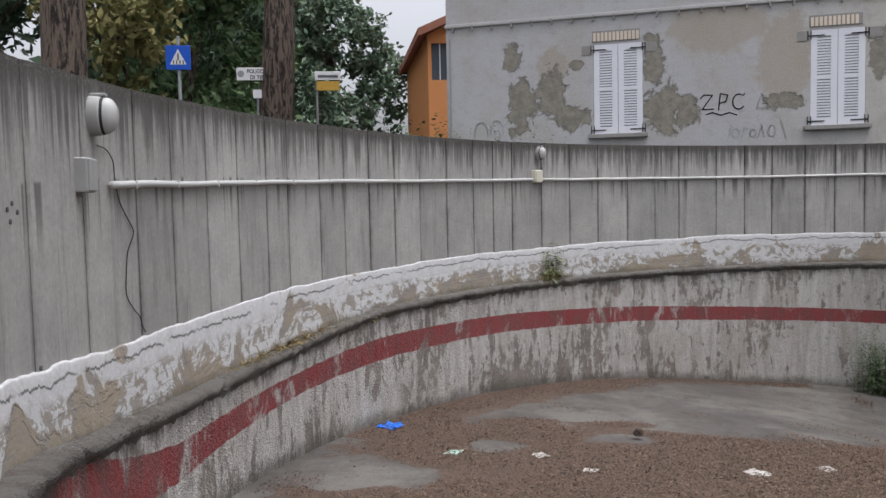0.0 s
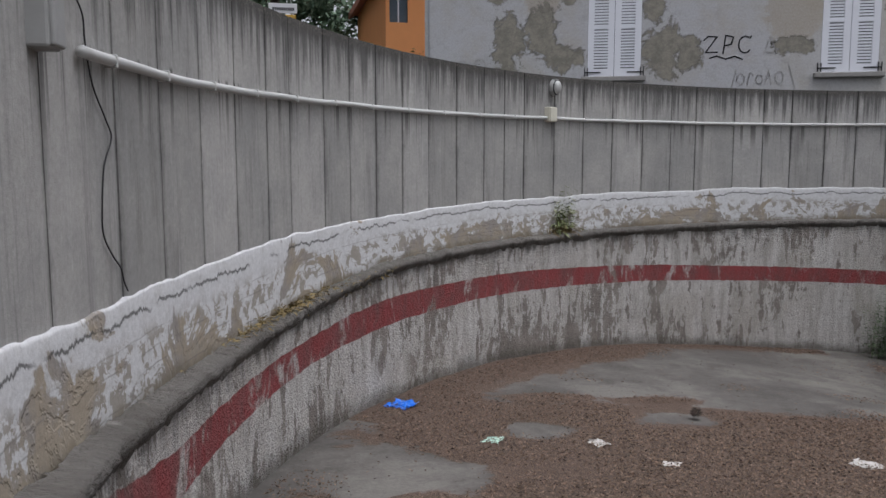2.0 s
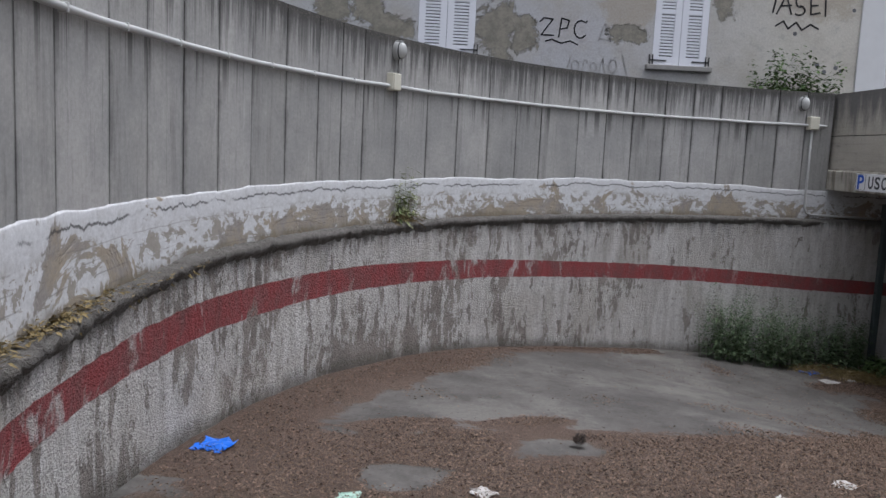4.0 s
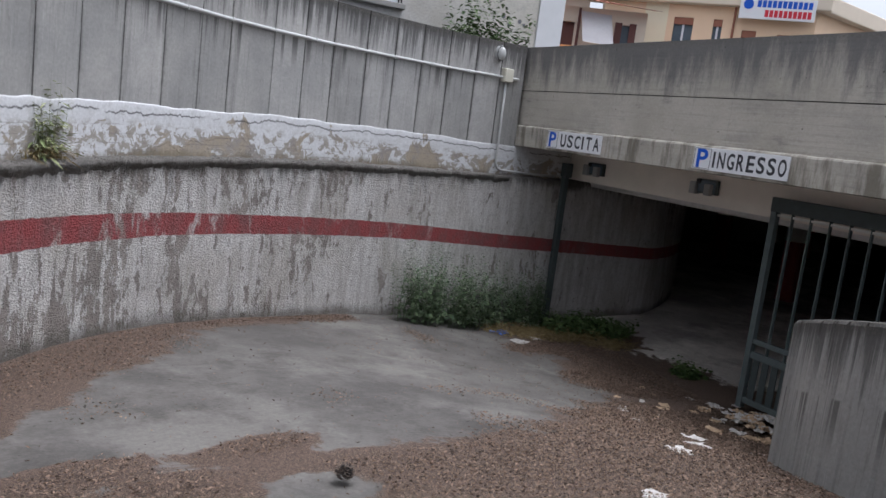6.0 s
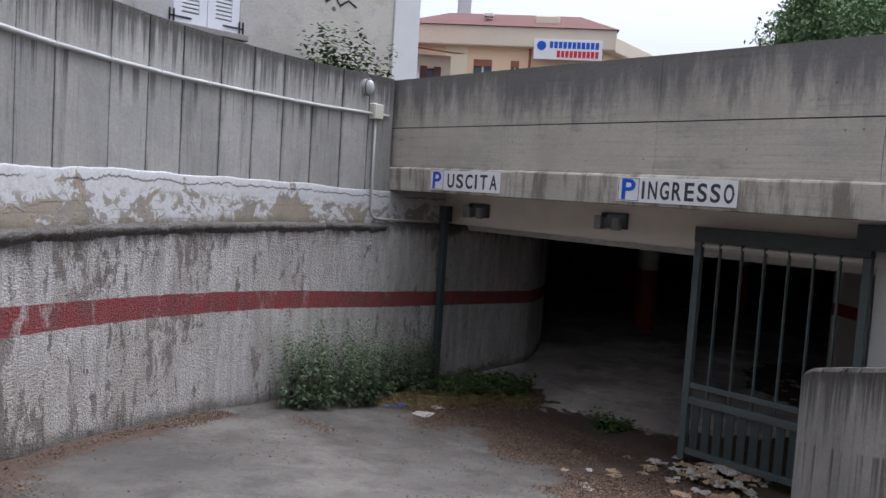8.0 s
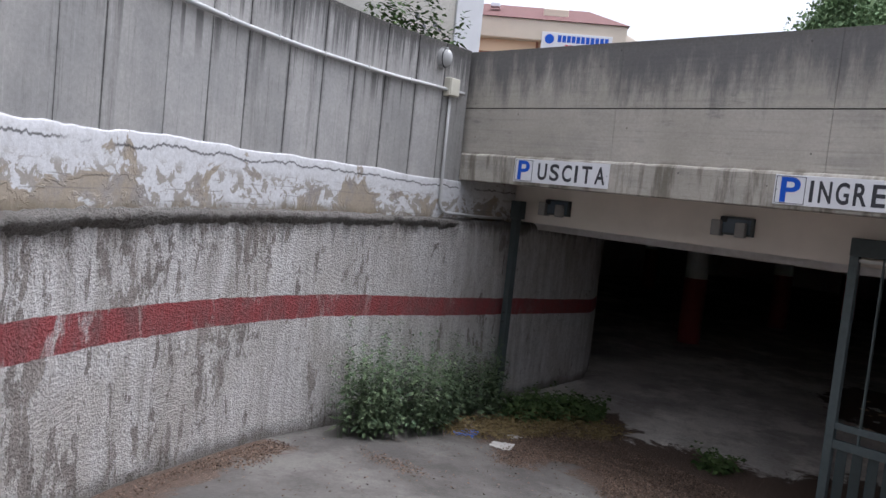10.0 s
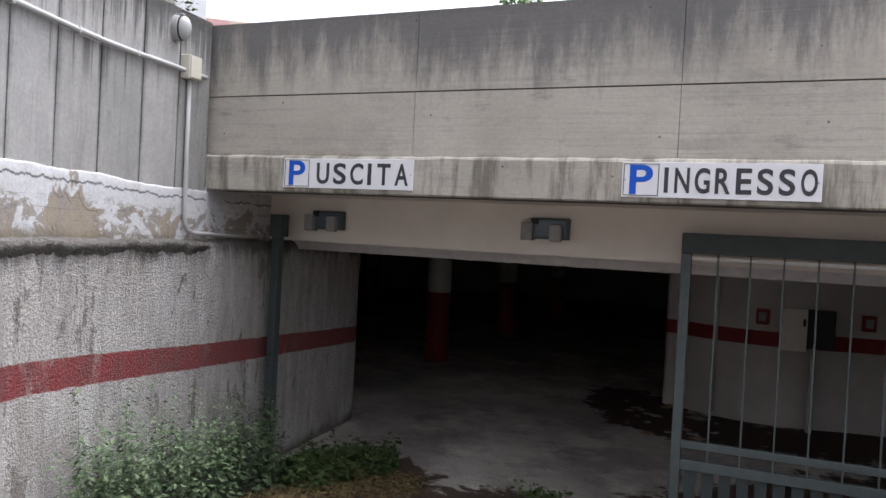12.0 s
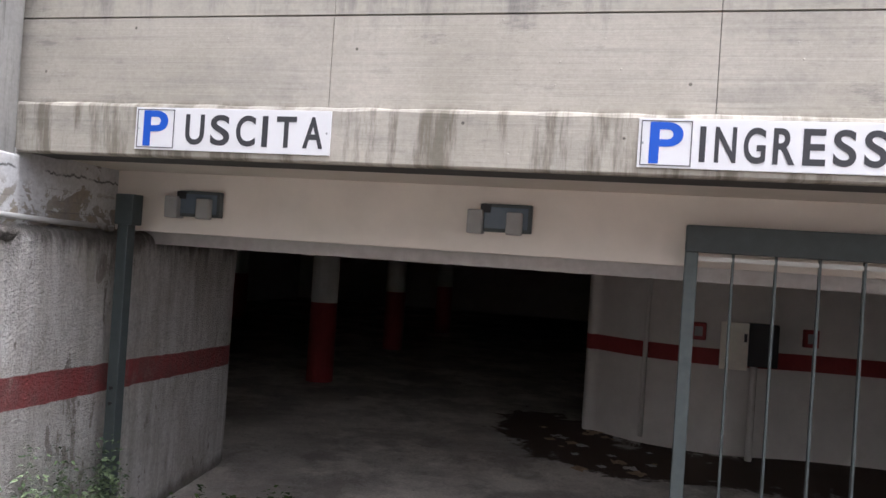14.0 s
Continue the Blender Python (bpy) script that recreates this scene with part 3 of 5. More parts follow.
def litter_at(x, y):
    """How thick the dead leaves lie: 1 covered, 0 bare."""
    r, a = math.hypot(x - CX, y - CY), math.degrees(math.atan2(y - CY, x - CX)) % 360
    edge = table(a, [(60, 4.6), (74, 4.25), (100, 3.9), (120, 4.1), (128, 4.6), (134, 5.5), (139, 6.3), (143, 7.0), (150, 7.3), (262, 7.3)])
    k = 0.5 + (edge - r) * 0.9
    k = max(k, 0.5 + (r - table(a, [(88, 7.28), (108, 7.25), (116, 6.95), (122, 6.85), (150, 6.95)])) * 1.6 if 88 < a < 150 else 0)
    for cx, cy, rx, ry in ((-1.25, 5.95, 0.62, 0.5), (1.3, 7.0, 0.42, 0.22), (0.1, 6.75, 0.28, 0.2)):
        d = math.hypot((x - cx) / rx, (y - cy) / ry) + 0.7 * noise.noise(Vector((x * 2.2, y * 2.2, 1)))
        k = min(k, 0.1 + max(0, d - 0.7) * 1.2)
    for cx, cy, rx, ry in ((0.5, 7.75, 0.42, 0.18), (1.45, 7.6, 0.42, 0.16), (8.3, 9.3, 1.3, 0.7), (7.6, 8.0, 1.2, 0.9), (7.7, 6.6, 1.0, 0.9), (12.6, 5.8, 1.5, 0.7), (11.5, 5.0, 0.8, 0.8), (11.2, 4.0, 0.7, 1.1)):
        d = math.hypot((x - cx) / rx, (y - cy) / ry)
        k = max(k, 1.0 - max(0, d - 0.5) * 0.9)
    return max(0.0, min(1.0, k))


# ---- ground and floors ----
def floor_mesh(name, us, vs, fn, material):
    verts, faces, lit = [], [], []
    for u in us:
        for v in vs:
            p = fn(u, v)
            verts.append(p)
            lit.append(litter_at(p[0], p[1]))
    m = len(vs)
    for i in range(len(us) - 1):
        for j in range(m - 1):
            faces.append((i * m + j, i * m + j + 1, (i + 1) * m + j + 1, (i + 1) * m + j))
    me = bpy.data.meshes.new(name)
    me.from_pydata(verts, [], faces)
    at = me.attributes.new("litter", "FLOAT", "POINT")
    at.data.foreach_set("value", lit)
    for f in me.polygons:
        f.use_smooth = True
    me.materials.append(material)
    return new(name, me)


def ramp_point(a, r):
    t = radians(a)
    x, y = CX + r * math.cos(t), CY + r * math.sin(t)
    z = table(a, GROUND)
    if 70 < a < 250:
        z += 0.012 * noise.noise(Vector((x * 1.3, y * 1.3, 0)))
    return (x, y, z)


tagged(floor_mesh("floor_ramp", np.arange(66, 263, 0.8), np.arange(2.2, 8.1, 0.1), ramp_point, M_FLOOR), "dusty grey concrete ramp floor with brown leaf litter", "floor", kind="structure")
tagged(floor_mesh("floor_garage", np.linspace(-11, 15, 120), [0.285, 0.5, 0.8, 1.1, 1.5, 2, 2.6, 3.4, 4.2, 5, 6, 7, 8, 10, 14, 27],
                  lambda s, n: tuple(beam_at(s, n, -1.38)), M_GFLOOR), "pale grey concrete garage floor, brightened against the dim light", "floor", kind="structure")


def core_floor():
    bm = bmesh.new()
    bmesh.ops.create_circle(bm, cap_ends=True, segments=48, radius=R_CORE - 0.15, matrix=Matrix.Translation((CX, CY, -1.375)))
    return bm


tagged(part("floor_core", core_floor(), M_JOINT), "dark concrete floor inside the ramp core", "floor", kind="structure")


def street():
    """Street level round the pit, out to the horizon, in one sheet."""
    rs = [7.98, 9, 11, 14, 20, 30, 50, 90, 180, 400, 1200]
    return sheet(np.arange(0, 361, 5.0), rs, lambda a, r: (Vector((CX + r * math.cos(radians(a)), CY + r * math.sin(radians(a)), 1.55)), (a, r)))


tagged(part("ground", street(), M_ASPHALT), "grey street asphalt round the sunken ramp", "ground", kind="structure")


def deck():
    bm = bmesh.new()
    pts = [(-2.6, 0.36), (16.0, 0.36), (16.0, 7.6), (8.0, 10.0), (-2.6, 7.6)]
    for z, rev in ((1.545, False), (1.30, True)):
        vs = [bm.verts.new(beam_at(s, n, z)) for s, n in pts]
        bm.faces.new(vs if not rev else vs[::-1])
    return bm


tagged(part("garage_roof", deck(), M_ASPHALT), "flat roof deck over the underground garage", "roof", kind="structure")


# ---- outer wall ----
def rough(p, amount, scale=9.0):
    return amount * noise.noise(p * scale) + 0.6 * amount * noise.noise(p * scale * 2.7)


def stripe_band(u, v):
    a = ang_at(u)
    top = table(a, STRIPE)
    w = table(a, [(44, 0.185), (98, 0.195), (120, 0.21), (172, 0.23)])
    return (max(0.0, min(1.0, (104 - a) / 40)), (v - (top - w)) / w)


def over_ground(u, v):
    return v - max(-1.38, table(ang_at(u), GROUND))


LOW_PROFILE = [(-1.55, 0), (-1.2, 0), (-1.0, 0), (-0.8, 0), (-0.6, 0), (-0.45, 0), (-0.3, 0), (-0.15, 0), (0, 0), (0.15, 0), (0.3, 0), (0.42, 0), (0.52, 0), (0.60, 0), (0.65, 0.004), (0.685, 0.018), (0.70, 0.045), (0.712, 0.09), (0.72, 0.13)]


def low_point(l, k):
    z, off = LOW_PROFILE[int(k)]
    off -= 0.022
    a = ang_at(l)
    dip = table(a, LEDGE) * max(0.0, min(1.0, (z - 0.2) / 0.4))
    p = wall_at(l, off, z + dip)
    bump = rough(p, 0.012, 3.0) + rough(p, 0.006, 12.0) + (rough(p, 0.022, 14.0) if z > 0.6 else 0)
    return wall_at(l, off + bump, z + dip + (rough(p, 0.022, 8.0) if z > 0.6 else 0)), (l, z)


L_TOTAL = L_ARC + 8.7
wall_low = part("wall_lower", sheet(np.linspace(0, L_TOTAL, 1300), range(len(LOW_PROFILE)), low_point, stripe_band, over_ground), M_STUCCO, smooth=True)
tagged(wall_low, "rough-cast retaining wall, peeling white paint with a red stripe", "wall", kind="structure")


def wall_return():
    """The wall turns away into the garage behind its chipped corner."""
    p = wall_at(L_TOTAL, 0, 0)
    return sheet(np.linspace(0, 9, 10), [-1.5, -0.5, 0.72, 1.3], lambda d, z: (p + Vector((0.27 * min(d, 1) * 0.6, 0.957 * d, z)), (L_TOTAL + d, z)), stripe_band, over_ground)


tagged(part("wall_return", wall_return(), M_STUCCO), "rough painted wall turning into the dark garage", "wall", kind="structure")

# Mortar lip; its UVs fall in the dark rim colour to draw a shadow line.
def ledge_point(l, k):
    z, off = [(0.60, 0.0), (0.645, -0.035), (0.67, -0.05), (0.695, -0.04), (0.705, 0.0), (0.71, 0.06)][int(k)]
    z += table(ang_at(l), LEDGE)
    p = wall_at(l, off, z)
    z += rough(p, 0.016, 7.0)
    return wall_at(l, off - 0.012 + rough(p, 0.022, 11.0), z), (l, 0.69 + 0.035 * k)


part("ledge", sheet(np.linspace(len_at(205), L_ARC + 0.8, 1300), range(6), ledge_point, lambda u, v: (0.0, 5.0), lambda u, v: 1.0), M_STUCCO, wall_low, "crumbling mortar ledge, coloured dark as its shadow line", smooth=True)

BEAM_L = L_ARC + 0.92


def slab(l0, l1, off0, off1, z0, z1, steps, groove=0.0):
    """A curved slab of the outer wall; its front edges are chamfered by groove."""
    ls = list(np.linspace(l0, l1, steps + 1))
    bm = bmesh.new()
    lay = bm.loops.layers.uv.new("UVMap")
    lay2 = bm.loops.layers.uv.new("Edge")
    near = {}
    rows = []
    for i, l in enumerate(ls):
        end = groove if i in (0, steps) else 0.0
        rows.append([(bm.verts.new(wall_at(l, off1, z0)), (l, z0)), (bm.verts.new(wall_at(l, off0 + end, z0)), (l, z0)),
                     (bm.verts.new(wall_at(l, off0 + end, z1)), (l, z1)), (bm.verts.new(wall_at(l, off1, z1)), (l, z1 + 0.01))])
        if z1 > 2:
            drop = TOP - table(ang_at(l), WALL_TOP)
            for v, _ in rows[-1][2:]:
                v.co.z -= drop
        for v, _ in rows[-1]:
            near[v] = abs(2 * i / steps - 1)
    faces = []
    for p, q in zip(rows, rows[1:]):
        for k in range(4):
            faces.append((p[k], q[k], q[(k + 1) % 4], p[(k + 1) % 4]))
    faces += [tuple(rows[0]), tuple(rows[-1][::-1])]
    for f in faces:
        face = bm.faces.new([v for v, _ in f])
        for lp, (_, t) in zip(face.loops, f):
            lp[lay].uv = t
            lp[lay2].uv = (near[lp.vert], 0)
    bmesh.ops.recalc_face_normals(bm, faces=bm.faces)
    return bm


wall_up = part("wall_upper", slab(0, BEAM_L, 0.10, 0.38, 0.6, TOP - 0.012, 150), M_JOINT)
tagged(wall_up, "tall curved board-marked concrete wall with dark run-off streaks", "wall", kind="structure")
tagged(part("wall_under_beam", slab(BEAM_L, L_TOTAL, 0.075, 0.38, 0.6, 1.14, 20), M_PLASTER), "stained plaster wall under the beam", "wall", kind="structure")

JOINTS = [246, 241, 237, 233, 229, 225, 221, 217, 213, 209, 205, 201, 197, 192.5, 188, 183.5, 178.5, 173.2, 169.3, 165.3, 161.6, 158.1, 155.4, 151.3, 148.1, 144.8, 141.4, 138, 134.3, 130.7, 128, 125.4, 121.4, 117.6, 113.8, 109.9, 106.3, 103.2, 98.5, 95, 91.7, 87.8, 84.4, 81.1, 77.8, 74.4, 71.2]
for a, b in zip(JOINTS, JOINTS[1:] + [ang_at(BEAM_L)]):
    wide = 0.004 + 0.004 * random.random()
    part("concrete_panel", slab(len_at(a) + wide, len_at(b) - wide, 0.07 + 0.004 * random.random(), 0.11, 0.66, TOP, 8, 0.006), M_BOARD, wall_up)


def band_edge(l):
    p = Vector((l, 0.3, 0))
    base = table(ang_at(l), [(70, 1.10), (83, 1.15), (98, 1.15), (125, 1.125), (145, 1.09), (165, 1.055), (171, 1.075), (178, 1.135), (184, 1.19), (188, 1.26), (193, 1.355), (215, 1.7), (246, 2.1)])
    return base + 0.02 * noise.noise(p * 1.7) + 0.012 * noise.noise(p * 5.3) + 0.006 * noise.noise(p * 14)


def band_point(l, k):
    top = band_edge(l)
    low = 0.60 + table(ang_at(l), LEDGE)
    z = [low, low + (top - low) * 0.22, low + (top - low) * 0.42, low + (top - low) * 0.62, low + (top - low) * 0.78, top - 0.05, top - 0.012, top, top + 0.001][int(k)]
    off = [0.05, 0.05, 0.053, 0.056, 0.059, 0.061, 0.0635, 0.067, 0.09][int(k)]
    p = wall_at(l, off, z)
    return wall_at(l, off + (rough(p, 0.003, 4.0) if k < 6 else 0), z), (l, 0.60 + (z - low) * 0.51 / (top - low))


tagged(part("plaster_band", sheet(np.linspace(0, BEAM_L + 0.02, 900), range(9), band_point), M_PLASTER, wall_up, "flaking white plaster band", smooth=True), kind="")


# ---- ramp core parapet ----
def core_point(a, k):
    top = table(a, PARAPET)
    off, z = [(0, -1.5), (0, -0.5), (0, top - 0.25), (0, top - 0.03), (-0.012, top - 0.006), (-0.04, top), (-0.2, top + 0.002), (-0.22, top - 0.02), (-0.22, -1.5)][int(k)]
    t = radians(a)
    q = Vector((math.cos(t), math.sin(t), 0)) * 5
    board = a / 3.6 + 0.35 * noise.noise(Vector((math.floor(a / 3.6), 0.5, 0)))
    step = 0.008 * noise.noise(Vector((math.floor(board) * 7.3, 2.5, 1))) - (0.012 if board % 1 < 0.09 else 0)
    r = R_CORE + off + (step + 0.004 * noise.noise(q * 3) if k < 4 else 0)
    return Vector((CX + r * math.cos(t), CY + r * math.sin(t), z)), (radians(a) * R_CORE, z - top + TOP)


tagged(part("wall_parapet", sheet(np.arange(64, 263, 0.3), range(9), core_point), M_BOARD, smooth=False), "low curved concrete parapet with mossy top and streaks", "wall", kind="structure")


# ---- beam over the entrance ----
def prism(s0, s1, n0, n1, z0, z1):
    bm = bmesh.new()
    lay = bm.loops.layers.uv.new("UVMap")
    block(bm, s0, s1, n0, n1, z0, z1)
    for f in bm.faces:
        for lp in f.loops:
            c = lp.vert.co
            lp[lay].uv = (c.x + c.y, c.z)
    for v in bm.verts:
        v.co = beam_at(v.co.x, v.co.y, v.co.z)
    bmesh.ops.recalc_face_normals(bm, faces=bm.faces)
    return bm


beam = part("wall_beam", prism(-0.3, 10.4, 0.03, 0.36, 1.125, TOP - 0.01), M_JOINT)
tagged(beam, "pale cast concrete beam over the garage entrance, stained dark on top", "beam", kind="structure")
cuts = [-0.3, 1.86, 3.72, 5.6, 7.5, 9.3, 10.4]
for s0, s1 in zip(cuts, cuts[1:]):
    for z0, z1, n in ((1.40, 1.868, 0.0), (1.880, TOP, 0.006)):
        part("concrete_panel", prism(s0 + (0.002 if s0 > 0 else 0), s1 - 0.002, n, 0.035, z0, z1), M_BEAM, beam)


def lip():
    bm = bmesh.new()
    lay = bm.loops.layers.uv.new("UVMap")
    prof = [(0.035, 1.12), (-0.03, 1.12), (-0.042, 1.13), (-0.045, 1.26), (-0.048, 1.38), (-0.04, 1.394), (-0.02, 1.402), (0.035, 1.405)]
    rows = []
    for s in np.linspace(-0.06, 10.4, 170):
        row = []
        for i, (n, z) in enumerate(prof):
            w = 0.010 * noise.noise(Vector((s * 6, i * 0.6, 2))) if i in (4, 5, 6) else 0
            row.append((bm.verts.new(beam_at(s, n + w * 0.6, z + w)), (s, z)))
        rows.append(row)
    for p, q in zip(rows, rows[1:]):
        for k in range(len(prof) - 1):
            f = (p[k], q[k], q[k + 1], p[k + 1])
            face = bm.faces.new([v for v, _ in f])
            for lp, (_, t) in zip(face.loops, f):
                lp[lay].uv = t
    e = bm.faces.new([v for v, _ in rows[0]])
    for lp, (_, t) in zip(e.loops, rows[0]):
        lp[lay].uv = t
    return bm


part("lip", lip(), M_BEAM, beam, "stained projecting concrete lip")
tagged(part("ceiling_soffit", prism(-1.2, 10.4, 0.30, 1.2, 1.135, 1.29), M_CREAM), "pale painted soffit behind the beam", "ceiling", kind="structure")
tagged(part("wall_inner_beam", prism(-0.45, 10.4, 1.05, 1.45, 0.73, 1.14), M_CREAM), "cream painted inner beam over the gate", "beam", kind="structure")
tagged(part("wall_dark_beam", prism(-0.6, 10.4, 1.46, 1.75, 0.64, 1.05), M_DARK), "grey ceiling beam behind the entrance", "beam", kind="structure")
tagged(part("ceiling_garage", prism(-10, 14, 1.45, 27, 1.0, 1.25), M_DARK), "dark concrete garage ceiling", "ceiling", kind="structure")
for nm, a in (("wall_garage_back", (-10, 14, 26, 26.3, -1.5, 1.1)), ("wall_garage_side", (-10.3, -10, 0.3, 26.3, -1.5, 1.1)), ("wall_garage_end", (14, 14.3, 0.3, 26.3, -1.5, 1.1)), ("wall_garage_front", (8.6, 14.3, 0.4, 0.6, -1.5, 1.3)), ("wall_garage_near", (-10.3, -1.35, 0.9, 1.15, -1.5, 1.3))):
    tagged(part(nm, prism(*a), M_GWALL), "dark grey garage wall", "wall", kind="structure")


# curved inner wall of the garage, with its stripe
def smooth_line(pts, n):
    out = []
    P = [Vector(p) for p in pts]
    for i in range(len(P) - 1):
        a, b, c, d = P[max(i - 1, 0)], P[i], P[i + 1], P[min(i + 2, len(P) - 1)]
        for k in range(n):
            t = k / n
            out.append(0.5 * ((2 * b) + (c - a) * t + (2 * a - 5 * b + 4 * c - d) * t * t + (3 * b - a - 3 * c + d) * t ** 3))
    return out + [P[-1]]


INNER = smooth_line([(15.4, 4.3, 0), (13.3, 5.32, 0), (12.97, 5.25, 0), (12.45, 4.95, 0), (12.02, 4.45, 0), (11.82, 3.9, 0), (11.68, 3.2, 0), (11.2, 2.0, 0), (10.6, 0.5, 0)], 8)


def strip(line, z0, z1, out=0.0):
    def fn(i, z):
        p, d = line[int(i)], (line[min(int(i) + 1, len(line) - 1)] - line[max(int(i) - 1, 0)]).normalized()
        return p + Vector((d.y, -d.x, 0)) * out + Vector((0, 0, z)), (i * 0.1, z)
    return sheet(range(len(line)), [z0, (z0 + z1) / 2, z1], fn)


garage_wall = tagged(part("wall_garage_inner", strip(INNER, -1.45, 1.05), M_GWALL, smooth=True), "curved grey garage wall with a dark red stripe", "wall", kind="structure")
part("stripe", strip(INNER, -0.36, -0.17, 0.004), M_RED, garage_wall, "dull red painted stripe", smooth=True)


# ---- garage columns ----
def column(x, y):
    t = thing("column", pose(x, y, -1.38, 0, 0, 25), "round garage column, grey above and red below", "column", "garage columns")
    bm = bmesh.new()
    bmesh.ops.create_cone(bm, cap_ends=True, segments=20, radius1=0.21, radius2=0.21, depth=1.22, matrix=Matrix.Translation((0, 0, 0.61)))
    part("red_base", bm, M_RED, t, "dull red painted base", smooth=False)
    bm = bmesh.new()
    bmesh.ops.create_cone(bm, cap_ends=True, segments=20, radius1=0.206, radius2=0.206, depth=1.17, matrix=Matrix.Translation((0, 0, 1.80)))
    part("shaft", bm, M_COLUMN, t, "white painted shaft")
    return t


first = column(16.0, 8.63)
for x, y in ((20.4, 7.0), (24.5, 5.2), (20.6, 11.6), (25.5, 10.6)):
    copy_thing(first, pose(x, y, -1.38, 0, 0, 25))

# column between the gates
t = thing("gate_column", beam_pose(5.42, 1.0, -1.38), "white painted square column between the steel gates", "column")
part("shaft", box(-0.15, 0.03, 0.05, 0.28, 0, 2.5, bevel=0.012), M_COLUMN, t)
part("rib", box(0.05, 0.15, 0.06, 0.26, 0, 2.5, bevel=0.01), M_COLUMN, t)


# ---- gates ----
def gate(s0, width, label, handed=1):
    t = thing("steel_gate", beam_pose(s0, 0.93, -1.34), label, "gate", "entrance gates")
    H = 2.15
    part("post", box(-0.035, 0.035, -0.035, 0.035, 0, H, bevel=0.005), M_POST, t, "pale green painted post")
    part("post", box(width - 0.035, width + 0.035, -0.035, 0.035, 0, H, bevel=0.005), M_POST, t)
    part("top_rail", box(-0.035, width + 0.035, -0.05, 0.05, H, H + 0.15, bevel=0.006), M_STEEL, t, "dark painted box rail")
    # White strip in place of a gap that shows the lit beam behind.
    part("lit_gap_strip", box(0.035, width - 0.035, -0.012, 0.012, H - 0.045, H - 0.02), M_COLUMN, t)
    part("middle_rail", box(0.035, width - 0.035, -0.022, 0.022, 0.72, 0.775, bevel=0.004), M_POST, t)
    part("lower_rail", box(0.035, width - 0.035, -0.026, 0.026, 0.56, 0.635, bevel=0.004), M_POST, t)
    part("bottom_rail", box(0.035, width - 0.035, -0.022, 0.022, 0.06, 0.12, bevel=0.004), M_POST, t)
    n = 7
    for i in range(1, n):
        x = width * i / n
        part("bar", box(x - 0.006, x + 0.006, -0.02, 0.02, 0.62, H + 0.01), M_POST, t)
    m = int(width / 0.125)
    for i in range(m):
        x = 0.05 + (width - 0.1) * (i + 0.5) / m
        part("slat", box(x - 0.04, x + 0.04, -0.006, 0.006, 0.10, 0.575), M_STEEL, t, "dark sheet slat" if i == 0 else "")
    return t


gate(3.70, 1.55, "green-grey barred steel gate leaf beside the column")
gate(5.68, 1.5, "barred steel gate leaf behind the parapet")
t = thing("gate_rail_box", beam_pose(5.2, 0.86, 0.93), "dark steel guide box over the gate column", "gate guide")
part("housing", box(-0.02, 0.42, -0.06, 0.1, -0.05, 0.16, bevel=0.01), M_STEEL, t)

t = thing("steel_post", beam_pose(0.16, 0.80, -1.40), "dark green steel post standing by the stained wall", "post")
part("shaft", box(-0.04, 0.04, -0.04, 0.04, 0, 2.20, bevel=0.006), M_STEEL, t)
part("head_plate", box(-0.055, 0.075, -0.055, 0.055, 2.16, 2.36, bevel=0.006), M_STEEL, t, "dark guide bracket")
for z in (1.1, 1.0, 0.5):
    part("bolt", tube([(0, -0.04, z), (0, -0.052, z)], 0.012, 6), M_IRON, t)


# ---- floodlights on the inner beam ----
def floodlight(s, z):
    t = thing("floodlight", beam_pose(s, 1.05, z), "dark grey twin box light fixed to the cream beam", "light fixture", "entrance lights")
    part("back_plate", box(0.0, 0.31, -0.05, 0.0, -0.085, 0.085, bevel=0.006), M_STEEL, t)
    part("lens", box(0.02, 0.29, -0.056, -0.048, -0.065, 0.065, bevel=0.003), M_GLASS, t, "dark glass front")
    part("hood", box(0.165, 0.26, -0.11, -0.05, -0.10, 0.035, bevel=0.01), M_BOXA, t, "grey lamp hood")
    part("side_box", box(-0.075, 0.02, -0.10, 0.0, -0.10, 0.045, bevel=0.01), M_BOXA, t)
    part("arm", box(0.0, 0.06, -0.07, -0.045, 0.03, 0.08), M_IRON, t)
    return t


floodlight(0.40, 0.93)
floodlight(2.47, 0.945)


# ---- signs on the lip ----
def parking_sign(s, width, word, word_width, letter_gap):
    t = thing("parking_sign", beam_pose(s, -0.052, 1.155), "white enamel parking sign reading P %s" % word, "sign", "entrance signs")
    part("plate", box(0, width, -0.006, 0.003, 0, 0.222, bevel=0.002), M_SIGN, t)
    edge = bmesh.new()
    for x0, x1, z0, z1 in ((0.012, 0.232, 0.010, 0.014), (0.012, 0.232, 0.208, 0.212), (0.012, 0.016, 0.014, 0.208), (0.228, 0.232, 0.014, 0.208)):
        block(edge, x0, x1, -0.009, -0.006, z0, z1)
    part("border", edge, M_INK, t, "thin dark border")
    part("letter_p", lettering("P", 0.186, 0.145), M_BLUE, t, "blue letter P", loc=pose(0.05, -0.0065, 0.019))
    weights = [0.38 if c == "I" else 1.0 for c in word]
    unit = word_width / (sum(weights) + 0.42 * (len(word) - 1) * 0.8)
    x = letter_gap
    for c, wt in zip(word, weights):
        part("letter", lettering(c, 0.158, unit * wt * (0.75 if c == "I" else 1.0)), M_INK, t, "dark grey capital letter", loc=pose(x, -0.0065, 0.032))
        x += unit * (wt + 0.336)
    for x in (0.02, width - 0.02):
        part("screw", tube([(x, -0.006, 0.11), (x, -0.009, 0.11)], 0.006, 6), M_METAL, t)
    return t


